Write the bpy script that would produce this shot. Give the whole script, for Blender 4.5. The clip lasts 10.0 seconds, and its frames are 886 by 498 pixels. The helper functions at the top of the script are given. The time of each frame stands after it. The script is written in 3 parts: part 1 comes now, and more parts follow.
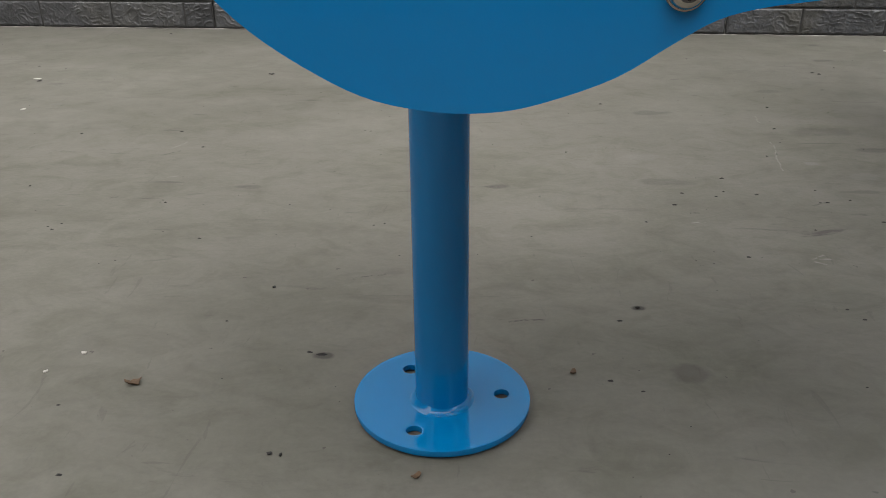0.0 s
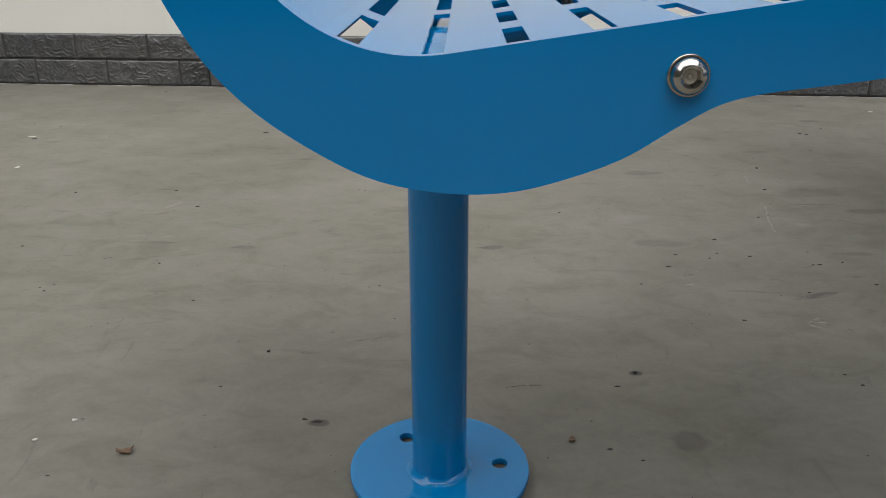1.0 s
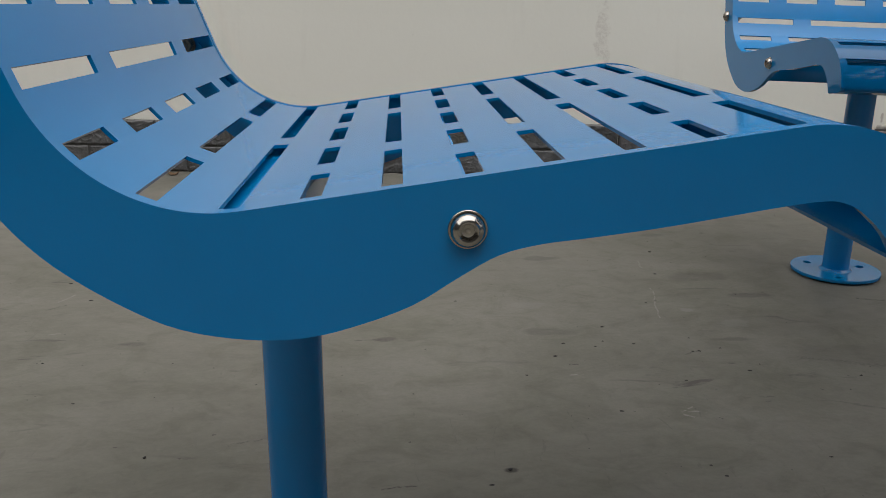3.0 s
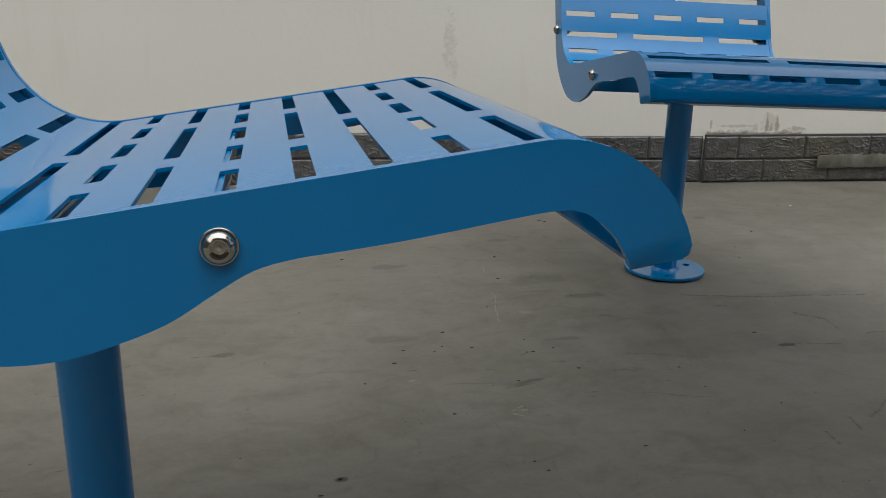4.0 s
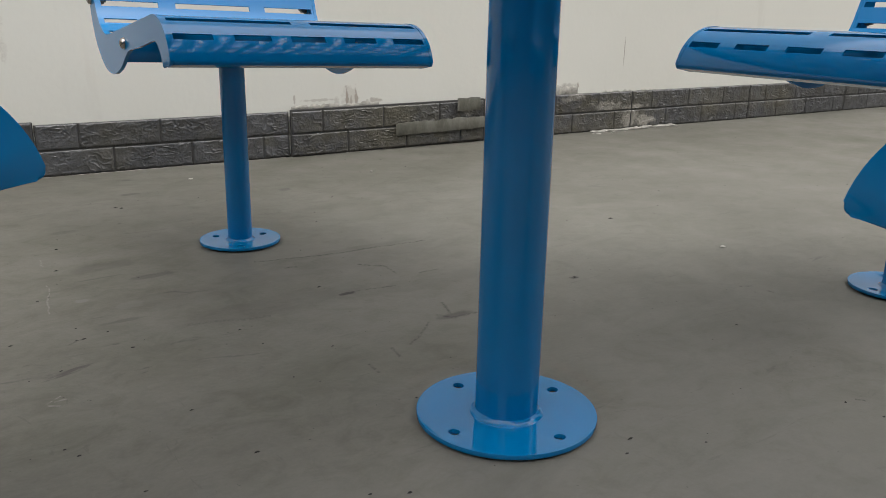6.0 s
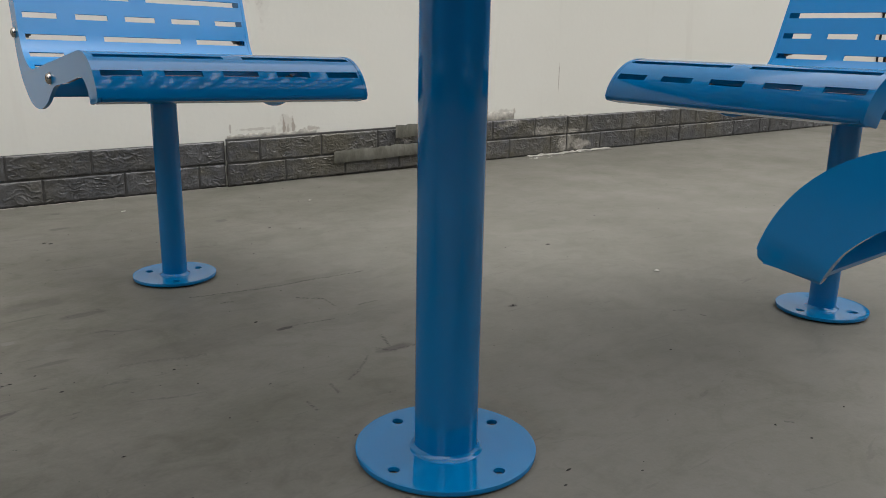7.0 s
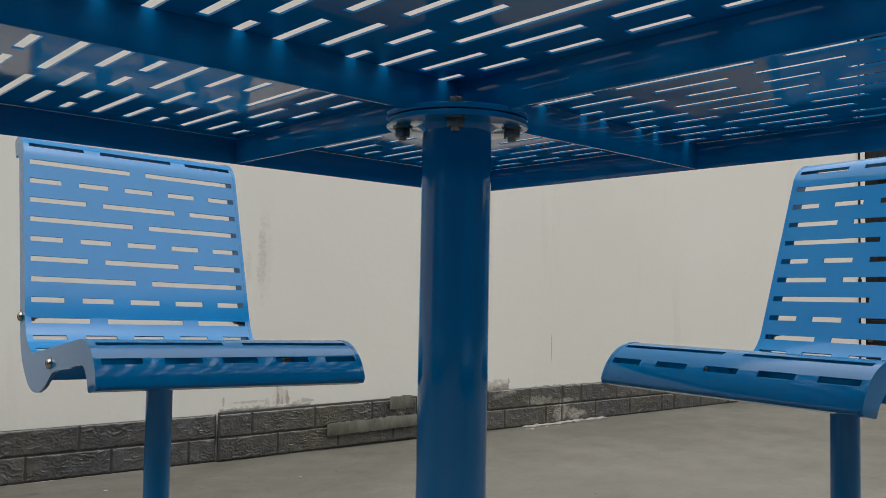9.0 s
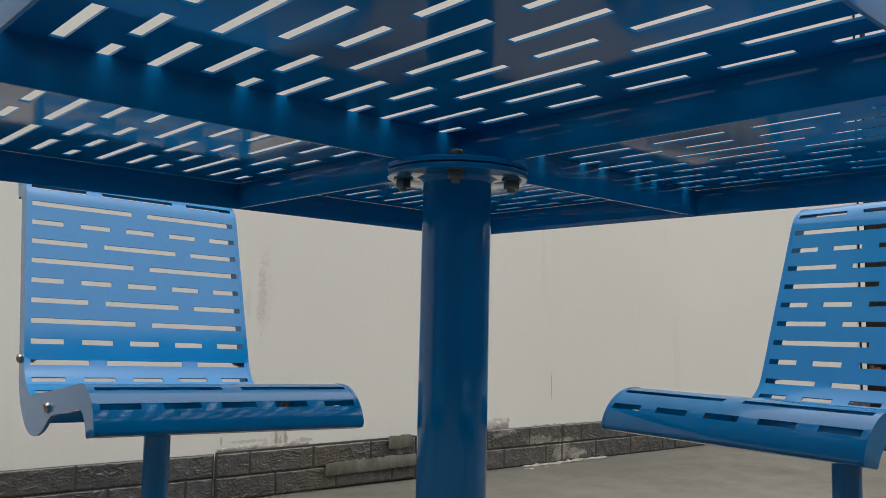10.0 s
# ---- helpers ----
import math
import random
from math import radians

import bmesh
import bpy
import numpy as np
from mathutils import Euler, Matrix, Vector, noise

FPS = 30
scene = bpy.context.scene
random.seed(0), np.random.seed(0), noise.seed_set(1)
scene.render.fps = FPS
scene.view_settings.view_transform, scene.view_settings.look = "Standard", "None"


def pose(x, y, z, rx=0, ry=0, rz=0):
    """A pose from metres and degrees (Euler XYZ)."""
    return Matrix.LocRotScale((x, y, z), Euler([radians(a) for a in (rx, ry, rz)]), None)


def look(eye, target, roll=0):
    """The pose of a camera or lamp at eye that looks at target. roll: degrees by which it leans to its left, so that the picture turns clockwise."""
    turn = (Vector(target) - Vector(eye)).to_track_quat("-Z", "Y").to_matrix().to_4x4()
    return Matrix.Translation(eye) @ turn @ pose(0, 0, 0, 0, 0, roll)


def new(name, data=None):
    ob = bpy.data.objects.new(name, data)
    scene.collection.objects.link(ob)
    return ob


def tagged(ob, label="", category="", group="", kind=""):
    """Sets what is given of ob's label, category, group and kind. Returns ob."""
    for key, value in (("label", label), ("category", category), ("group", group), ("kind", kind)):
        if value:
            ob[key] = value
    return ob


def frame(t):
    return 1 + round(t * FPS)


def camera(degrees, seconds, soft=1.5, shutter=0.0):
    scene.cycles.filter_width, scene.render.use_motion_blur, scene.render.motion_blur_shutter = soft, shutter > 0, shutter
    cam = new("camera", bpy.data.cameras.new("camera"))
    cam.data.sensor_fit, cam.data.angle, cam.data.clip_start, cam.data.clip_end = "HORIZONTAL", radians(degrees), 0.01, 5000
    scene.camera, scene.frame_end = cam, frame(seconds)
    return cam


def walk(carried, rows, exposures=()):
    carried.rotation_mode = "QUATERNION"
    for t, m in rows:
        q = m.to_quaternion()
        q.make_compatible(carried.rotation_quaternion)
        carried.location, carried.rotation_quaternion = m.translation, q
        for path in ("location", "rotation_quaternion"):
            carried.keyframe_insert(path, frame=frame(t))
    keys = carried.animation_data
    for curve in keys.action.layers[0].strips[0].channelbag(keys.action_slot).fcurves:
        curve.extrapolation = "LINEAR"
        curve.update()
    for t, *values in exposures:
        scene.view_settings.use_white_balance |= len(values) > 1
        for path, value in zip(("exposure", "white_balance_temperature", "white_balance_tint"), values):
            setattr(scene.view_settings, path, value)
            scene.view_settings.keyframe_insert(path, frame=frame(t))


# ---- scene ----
LENS = 56.21
cam = camera(LENS, 10.0, soft=0.8)
# seconds, place, yaw, pitch, roll
ROWS = [
    (0.0, 0.0143, -0.0150, 0.4642, 2.21, -25.52, -0.53),
    (0.5, -0.0014, -0.0099, 0.4608, 2.09, -24.24, -0.38),
    (1.0, 0.0068, -0.0085, 0.4766, 1.42, -21.95, -0.14),
    (1.5, 0.0139, -0.0050, 0.4912, 1.15, -19.42, -0.17),
    (2.0, 0.0144, -0.0056, 0.5044, 0.95, -18.09, -0.16),
    (2.2, 0.0177, -0.0063, 0.5081, 0.99, -17.86, -0.09),
    (3.3, 0.0973, -0.0238, 0.5228, -5.78, -17.17, 0.81),
    (3.5, 0.1058, -0.0303, 0.5238, -7.55, -17.10, 0.97),
    (4.0, 0.1386, -0.0337, 0.5278, -11.87, -16.63, 1.28),
    (4.5, 0.1751, -0.0417, 0.5255, -17.47, -16.24, 1.14),
    (5.0, 0.2146, -0.0649, 0.5123, -23.68, -16.08, 0.40),
    (5.5, 0.2603, -0.0827, 0.4979, -30.44, -16.44, 0.64),
    (6.0, 0.2816, -0.0995, 0.4865, -36.50, -16.58, 1.19),
    (6.2, 0.2850, -0.1010, 0.4866, -38.45, -16.59, 1.42),
    (7.3, 0.2905, -0.1031, 0.5121, -40.80, -13.15, 0.74),
    (7.5, 0.2892, -0.1029, 0.5160, -40.88, -10.96, 0.72),
    (8.0, 0.2875, -0.1021, 0.5309, -40.92, -5.40, 0.67),
    (8.5, 0.2896, -0.1004, 0.5411, -40.85, -0.69, 0.81),
    (9.0, 0.2858, -0.0954, 0.5436, -40.71, 2.78, 1.05),
    (9.5, 0.2854, -0.0962, 0.5485, -40.73, 4.20, 1.13),
    (10.0, 0.2815, -0.0996, 0.5624, -40.67, 5.06, 1.28),
]
# the camera's own exposure as it turns
STOPS = [(0, 0.29), (0.5, 0.32), (1, 0.23), (1.5, 0.01), (2, -0.11), (3.5, -0.19), (4, -0.17), (4.5, -0.11), (5, 0.01), (5.5, 0.13), (6, 0.18), (7.5, 0.06), (8, -0.01), (8.5, -0.09), (9, -0.08), (10, -0.11)]
walk(cam, [(t, pose(x, y, z, 90 + pitch, 0, yaw) @ pose(0, 0, 0, 0, 0, roll)) for t, x, y, z, yaw, pitch, roll in ROWS], STOPS)

# ---- light ----
world = bpy.data.worlds.new("overcast")
scene.world = world
world.use_nodes = True
wn, wl = world.node_tree.nodes, world.node_tree.links
SUN_UP, SUN_ROUND = radians(73), radians(167)
sky = wn.new("ShaderNodeTexSky")
sky.sky_type = "NISHITA"
sky.sun_disc = False
sky.sun_elevation, sky.sun_rotation = SUN_UP, SUN_ROUND
sky.dust_density, sky.air_density = 4.0, 1.0
grey = wn.new("ShaderNodeHueSaturation")
grey.inputs["Saturation"].default_value = 0.12
wl.new(sky.outputs["Color"], grey.inputs["Color"])
wl.new(grey.outputs["Color"], wn["Background"].inputs["Color"])
wn["Background"].inputs["Strength"].default_value = 0.15

sun_data = bpy.data.lights.new("sun", "SUN")
sun_data.energy, sun_data.angle, sun_data.color = 3.4, radians(118), (1.0, 0.985, 0.96)
sun = new("sun", sun_data)
sun.matrix_world = look((0.8, -3.6, 12), (0, 0, 0))
scene.view_settings.exposure = 0.0


# ---- materials ----
def material(name, base, rough=0.5, metal=0.0):
    m = bpy.data.materials.new(name)
    m.use_nodes = True
    b = m.node_tree.nodes["Principled BSDF"]
    b.inputs["Base Color"].default_value = (*base, 1)
    b.inputs["Roughness"].default_value = rough
    b.inputs["Metallic"].default_value = metal
    return m, m.node_tree.nodes, m.node_tree.links, b


def add(nodes, kind, **values):
    n = nodes.new("ShaderNode" + kind)
    for key, value in values.items():
        n.inputs[key].default_value = value
    return n


def noise_tex(nodes, links, scale, detail=4.0, rough=0.55, stretch=None, distortion=0.0):
    """Noise in world metres."""
    geo = nodes.new("ShaderNodeNewGeometry")
    out = geo.outputs["Position"]
    if stretch:
        mp = nodes.new("ShaderNodeMapping")
        mp.inputs["Scale"].default_value = stretch
        links.new(out, mp.inputs["Vector"])
        out = mp.outputs["Vector"]
    n = add(nodes, "TexNoise", Scale=scale, Detail=detail, Roughness=rough, Distortion=distortion)
    links.new(out, n.inputs["Vector"])
    return n.outputs["Fac"]


def ramp(nodes, links, fac, *stops):
    r = nodes.new("ShaderNodeValToRGB")
    els = r.color_ramp.elements
    while len(els) < len(stops):
        els.new(0.5)
    for e, (p, c) in zip(els, stops):
        e.position, e.color = p, (*c, 1) if not isinstance(c, float) else (c, c, c, 1)
    links.new(fac, r.inputs["Fac"])
    return r.outputs["Color"]


def blend(nodes, links, fac, a, b, mode="MIX"):
    m = nodes.new("ShaderNodeMix")
    m.data_type, m.blend_type = "RGBA", mode
    for socket, value in ((m.inputs["Factor"], fac), (m.inputs["A"], a), (m.inputs["B"], b)):
        if isinstance(value, (int, float)):
            socket.default_value = value
        elif isinstance(value, tuple):
            socket.default_value = (*value, 1)
        else:
            links.new(value, socket)
    return m.outputs["Result"]


def calc(nodes, links, op, a, b=0.0, clamp=False):
    m = nodes.new("ShaderNodeMath")
    m.operation, m.use_clamp = op, clamp
    for socket, value in zip(m.inputs, (a, b)):
        if isinstance(value, (int, float)):
            socket.default_value = value
        else:
            links.new(value, socket)
    return m.outputs[0]


def bump(nodes, links, shader, height, strength, distance):
    b = add(nodes, "Bump", Strength=strength, Distance=distance)
    links.new(height, b.inputs["Height"])
    links.new(b.outputs["Normal"], shader.inputs["Normal"])


def spot_mask(nodes, links, spots, axes="XY", wobble=0.35, scale=25.0):
    """Soft ragged ellipses (u, v, half width, half height, strength) at fixed places."""
    geo = nodes.new("ShaderNodeNewGeometry")
    sep = nodes.new("ShaderNodeSeparateXYZ")
    links.new(geo.outputs["Position"], sep.inputs[0])
    u, v = sep.outputs[axes[0]], sep.outputs[axes[1]]
    ragged = noise_tex(nodes, links, scale, 4.0)
    total = None
    for a, b, ra, rb, strength in spots:
        du = calc(nodes, links, "DIVIDE", calc(nodes, links, "SUBTRACT", u, a), ra)
        dv = calc(nodes, links, "DIVIDE", calc(nodes, links, "SUBTRACT", v, b), rb)
        r = calc(nodes, links, "SQRT", calc(nodes, links, "ADD", calc(nodes, links, "MULTIPLY", du, du), calc(nodes, links, "MULTIPLY", dv, dv)))
        r = calc(nodes, links, "ADD", r, calc(nodes, links, "MULTIPLY", calc(nodes, links, "SUBTRACT", ragged, 0.5), wobble * 4))
        m = calc(nodes, links, "MULTIPLY", calc(nodes, links, "SUBTRACT", 1.0, r), 2.5, True)
        m = calc(nodes, links, "MULTIPLY", calc(nodes, links, "MINIMUM", m, 1.0), strength)
        total = m if total is None else calc(nodes, links, "MAXIMUM", total, m)
    return total


def line_mask(nodes, links, lines, scale=60.0, broken=0.5):
    """Thin uneven strokes on the floor (x0, y0, x1, y1, half width, strength)."""
    geo = nodes.new("ShaderNodeNewGeometry")
    sep = nodes.new("ShaderNodeSeparateXYZ")
    links.new(geo.outputs["Position"], sep.inputs[0])
    ragged = noise_tex(nodes, links, scale, 3.0)
    wander = calc(nodes, links, "MULTIPLY", calc(nodes, links, "SUBTRACT", noise_tex(nodes, links, 18.0, 3.0), 0.5), 0.02)
    total = None
    for x0, y0, x1, y1, half, strength in lines:
        size = math.hypot(x1 - x0, y1 - y0)
        ux, uy = (x1 - x0) / size, (y1 - y0) / size
        dx, dy = calc(nodes, links, "SUBTRACT", sep.outputs["X"], x0), calc(nodes, links, "SUBTRACT", sep.outputs["Y"], y0)
        along = calc(nodes, links, "ADD", calc(nodes, links, "MULTIPLY", dx, ux), calc(nodes, links, "MULTIPLY", dy, uy))
        across = calc(nodes, links, "SUBTRACT", calc(nodes, links, "MULTIPLY", dy, ux), calc(nodes, links, "MULTIPLY", dx, uy))
        across = calc(nodes, links, "ABSOLUTE", calc(nodes, links, "ADD", across, wander))
        inside = calc(nodes, links, "MULTIPLY", calc(nodes, links, "GREATER_THAN", along, 0.0), calc(nodes, links, "LESS_THAN", along, size))
        m = calc(nodes, links, "SUBTRACT", 1.0, calc(nodes, links, "DIVIDE", across, half * 0.75), True)
        m = calc(nodes, links, "MULTIPLY", calc(nodes, links, "MULTIPLY", m, inside), calc(nodes, links, "MULTIPLY", calc(nodes, links, "SUBTRACT", ragged, broken - 0.12), 6.0, True), True)
        m = calc(nodes, links, "MULTIPLY", m, strength)
        total = m if total is None else calc(nodes, links, "MAXIMUM", total, m)
    return total


def make_paint():
    m, n, l, b = material("blue_paint", (0.0002, 0.160, 0.40), 0.2)
    tint = ramp(n, l, noise_tex(n, l, 9.0, 3.0), (0.3, (0.0002, 0.154, 0.385)), (0.7, (0.0002, 0.166, 0.415)))
    l.new(tint, b.inputs["Base Color"])
    l.new(ramp(n, l, noise_tex(n, l, 30.0, 4.0), (0.3, 0.06), (0.75, 0.11)), b.inputs["Roughness"])
    b.inputs["IOR"].default_value = 1.48
    bump(n, l, b, noise_tex(n, l, 420.0, 2.0), 0.05, 0.0004)
    return m


def make_floor():
    m, n, l, b = material("cement_floor", (0.2, 0.19, 0.17), 0.55)
    broad = ramp(n, l, noise_tex(n, l, 1.3, 5.0, 0.6), (0.3, (0.120, 0.115, 0.097)), (0.7, (0.160, 0.153, 0.132)))
    streak = ramp(n, l, noise_tex(n, l, 3.0, 6.0, 0.65, (0.8, 1.5, 1.0), 0.8), (0.30, (0.79, 0.80, 0.755)), (0.52, (1.0, 1.0, 1.0)), (0.75, (1.08, 1.07, 1.08)))
    col = blend(n, l, 0.75, broad, streak, "MULTIPLY")
    # trowelled clouding, a hand wide, and finer mottling
    cloud = ramp(n, l, noise_tex(n, l, 13.0, 5.0, 0.65, (0.85, 1.1, 1.0), 1.2), (0.32, (0.75, 0.76, 0.71)), (0.5, (1.0, 1.0, 1.0)), (0.72, (1.12, 1.11, 1.13)))
    col = blend(n, l, 0.65, col, cloud, "MULTIPLY")
    smear = ramp(n, l, noise_tex(n, l, 42.0, 5.0, 0.7, (0.75, 1.2, 1.0), 1.0), (0.33, 0.85), (0.52, 1.0), (0.70, 1.09))
    col = blend(n, l, 0.5, col, smear, "MULTIPLY")
    fine = ramp(n, l, noise_tex(n, l, 170.0, 4.0, 0.7), (0.3, 0.88), (0.7, 1.10))
    col = blend(n, l, 0.4, col, fine, "MULTIPLY")
    # scuffs: short dark strokes
    scuff = ramp(n, l, noise_tex(n, l, 16.0, 7.0, 0.62, (0.35, 1.6, 1.0), 1.2), (0.625, 0.0), (0.685, 1.0))
    patchy = ramp(n, l, noise_tex(n, l, 2.3, 2.0), (0.42, 0.0), (0.60, 1.0))
    col = blend(n, l, calc(n, l, "MULTIPLY", calc(n, l, "MULTIPLY", scuff, patchy), 0.7), col, (0.05, 0.047, 0.043))
    scratch = ramp(n, l, noise_tex(n, l, 26.0, 6.0, 0.6, (1.5, 0.3, 1.0), 1.8), (0.655, 0.0), (0.69, 1.0))
    col = blend(n, l, calc(n, l, "MULTIPLY", scratch, 0.22), col, (0.055, 0.052, 0.046))
    speck = ramp(n, l, noise_tex(n, l, 75.0, 2.0), (0.735, 0.0), (0.76, 1.0))
    col = blend(n, l, calc(n, l, "MULTIPLY", speck, 0.6), col, (0.04, 0.037, 0.034))
    pale = ramp(n, l, noise_tex(n, l, 6.0, 6.0, 0.7, (0.7, 1.3, 1.0)), (0.64, 0.0), (0.73, 1.0))
    col = blend(n, l, calc(n, l, "MULTIPLY", pale, 0.3), col, (0.205, 0.20, 0.185))
    # extra light painted into the floor's colour, right of and under the table
    brightened = spot_mask(n, l, PAINTED_LIGHT, "XY", 0.25, 2.5)
    col = blend(n, l, brightened, col, (0.215, 0.208, 0.188))
    dark = spot_mask(n, l, STAINS_AND_DARK_AREAS, "XY", 0.35, 30.0)
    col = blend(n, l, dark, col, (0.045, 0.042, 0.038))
    light = spot_mask(n, l, PALE_STAINS, "XY", 0.5, 45.0)
    col = blend(n, l, light, col, (0.17, 0.165, 0.155))
    col = blend(n, l, line_mask(n, l, DARK_LINES, 170.0, 0.52), col, (0.033, 0.03, 0.027))
    col = blend(n, l, line_mask(n, l, PALE_LINES, 90.0, 0.52), col, (0.26, 0.25, 0.23))
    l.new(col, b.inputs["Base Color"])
    l.new(ramp(n, l, noise_tex(n, l, 5.0, 5.0), (0.3, 0.42), (0.7, 0.62)), b.inputs["Roughness"])
    b.inputs["Specular IOR Level"].default_value = 0.16
    h = blend(n, l, 0.5, noise_tex(n, l, 160.0, 4.0), noise_tex(n, l, 12.0, 5.0))
    bump(n, l, b, h, 0.15, 0.003)
    return m


def make_plaster():
    m, n, l, b = material("cream_plaster", (0.76, 0.73, 0.66), 0.75)
    col = ramp(n, l, noise_tex(n, l, 0.9, 4.0), (0.3, (0.68, 0.665, 0.605)), (0.7, (0.73, 0.717, 0.66)))
    drip = ramp(n, l, noise_tex(n, l, 3.5, 5.0, 0.6, (2.6, 2.6, 0.35)), (0.60, 0.0), (0.78, 1.0))
    col = blend(n, l, calc(n, l, "MULTIPLY", drip, 0.25), col, (0.52, 0.485, 0.43))
    grime = spot_mask(n, l, WALL_STAINS, "XZ", 0.42, 42.0)
    col = blend(n, l, grime, col, (0.22, 0.185, 0.15))
    mottle = calc(n, l, "MULTIPLY", spot_mask(n, l, MOTTLE, "XZ", 0.6, 55.0), ramp(n, l, noise_tex(n, l, 120.0, 4.0, 0.7), (0.40, 0.3), (0.60, 1.4)))
    col = blend(n, l, mottle, col, (0.24, 0.175, 0.15))
    rust = calc(n, l, "MULTIPLY", spot_mask(n, l, RUST, "XZ", 0.5, 70.0), 0.8)
    col = blend(n, l, rust, col, (0.15, 0.085, 0.040))
    speck = ramp(n, l, noise_tex(n, l, 28.0, 2.0), (0.765, 0.0), (0.79, 1.0))
    col = blend(n, l, calc(n, l, "MULTIPLY", speck, 0.35), col, (0.40, 0.36, 0.31))
    l.new(col, b.inputs["Base Color"])
    bump(n, l, b, noise_tex(n, l, 55.0, 5.0), 0.18, 0.003)
    return m


def make_brick_foam():
    m, n, l, b = material("embossed_grey_foam", (0.07, 0.067, 0.064), 0.35)
    info = n.new("ShaderNodeObjectInfo")
    each = ramp(n, l, info.outputs["Random"], (0.0, (0.066, 0.066, 0.068)), (1.0, (0.098, 0.098, 0.100)))
    mottle = ramp(n, l, noise_tex(n, l, 34.0, 5.0, 0.65), (0.32, 0.72), (0.52, 1.0), (0.72, 1.45))
    col = blend(n, l, 0.9, each, mottle, "MULTIPLY")
    worn = ramp(n, l, noise_tex(n, l, 6.0, 6.0, 0.65), (0.62, 0.0), (0.74, 1.0))
    col = blend(n, l, calc(n, l, "MULTIPLY", worn, 0.3), col, (0.25, 0.24, 0.22))
    soil = ramp(n, l, noise_tex(n, l, 3.0, 5.0, 0.6), (0.52, 0.0), (0.66, 1.0))
    col = blend(n, l, calc(n, l, "MULTIPLY", soil, 0.4), col, (0.10, 0.090, 0.062))
    grimy = calc(n, l, "MULTIPLY", spot_mask(n, l, GRIME, "XZ", 0.55, 14.0), ramp(n, l, noise_tex(n, l, 9.0, 5.0, 0.65), (0.35, 0.25), (0.62, 1.0)))
    col = blend(n, l, grimy, col, (0.120, 0.108, 0.075))
    scraped = spot_mask(n, l, SCRAPES, "XZ", 0.6, 40.0)
    col = blend(n, l, scraped, col, (0.40, 0.375, 0.33))
    l.new(col, b.inputs["Base Color"])
    l.new(ramp(n, l, noise_tex(n, l, 14.0, 4.0), (0.3, 0.20), (0.7, 0.36)), b.inputs["Roughness"])
    bump(n, l, b, noise_tex(n, l, 190.0, 4.0, 0.6), 0.45, 0.0025)
    return m


def make_tape():
    m, n, l, b = material("peeling_tape", (0.09, 0.087, 0.066), 0.3)
    smear = ramp(n, l, noise_tex(n, l, 22.0, 5.0, 0.65, (1.0, 1.0, 0.45)), (0.34, (0.072, 0.070, 0.058)), (0.50, (0.118, 0.115, 0.094)), (0.68, (0.19, 0.185, 0.16)))
    # pale upright streaks, gloss painted into the tape's colour
    gloss_streak = ramp(n, l, noise_tex(n, l, 38.0, 3.0, 0.5, (2.2, 2.2, 0.3)), (0.66, 0.0), (0.72, 1.0))
    l.new(blend(n, l, calc(n, l, "MULTIPLY", gloss_streak, 0.5), smear, (0.34, 0.33, 0.29)), b.inputs["Base Color"])
    bump(n, l, b, noise_tex(n, l, 60.0, 4.0, 0.6), 0.4, 0.0015)
    return m


def simple(name, base, rough, metal=0.0, spread=0.12, scale=40.0, relief=0.1):
    m, n, l, b = material(name, base, rough, metal)
    lo, hi = tuple(c * (1 - spread) for c in base), tuple(min(1, c * (1 + spread)) for c in base)
    l.new(ramp(n, l, noise_tex(n, l, scale, 4.0), (0.3, lo), (0.7, hi)), b.inputs["Base Color"])
    if relief:
        bump(n, l, b, noise_tex(n, l, scale * 6, 3.0), relief, 0.001)
    return m


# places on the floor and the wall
# floor areas painted paler to make up for missing light
PAINTED_LIGHT = [(1.9, 1.0, 1.3, 1.0, 0.22), (0.75, 0.30, 0.95, 0.38, 0.25)]
STAINS_AND_DARK_AREAS = [(0.233, 0.677, 0.024, 0.018, 0.45), (-0.137, 0.700, 0.012, 0.008, 0.8), (0.201, 0.806, 0.009, 0.006, 0.9),
                (0.952, 1.085, 0.020, 0.008, 0.9), (1.351, 0.933, 0.012, 0.007, 0.9), (1.05, 0.90, 0.035, 0.014, 0.6), (0.053, 1.181, 0.02, 0.010, 0.5),
                (0.363, 1.584, 0.045, 0.018, 0.45), (0.641, 1.746, 0.03, 0.015, 0.4), (0.866, 2.036, 0.03, 0.015, 0.5), (0.315, 1.205, 0.05, 0.018, 0.32), (0.649, 1.463, 0.07, 0.03, 0.3),
                (0.709, 1.359, 0.05, 0.014, 0.5), (0.598, 1.165, 0.04, 0.008, 0.4), (-0.33, 1.175, 0.025, 0.010, 0.3),
                # broad faint darker areas on the floor before the wall chair
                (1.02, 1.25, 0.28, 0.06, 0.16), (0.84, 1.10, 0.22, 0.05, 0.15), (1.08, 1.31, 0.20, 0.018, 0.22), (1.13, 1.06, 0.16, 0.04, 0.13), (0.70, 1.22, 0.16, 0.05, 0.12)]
PALE_STAINS = [(0.30, 1.32, 0.03, 0.02, 0.3), (0.0, 0.46, 0.03, 0.03, 0.3), (0.57, 1.291, 0.012, 0.008, 0.6), (0.629, 1.231, 0.03, 0.02, 0.3), (-0.85, 1.64, 0.02, 0.012, 0.3)]
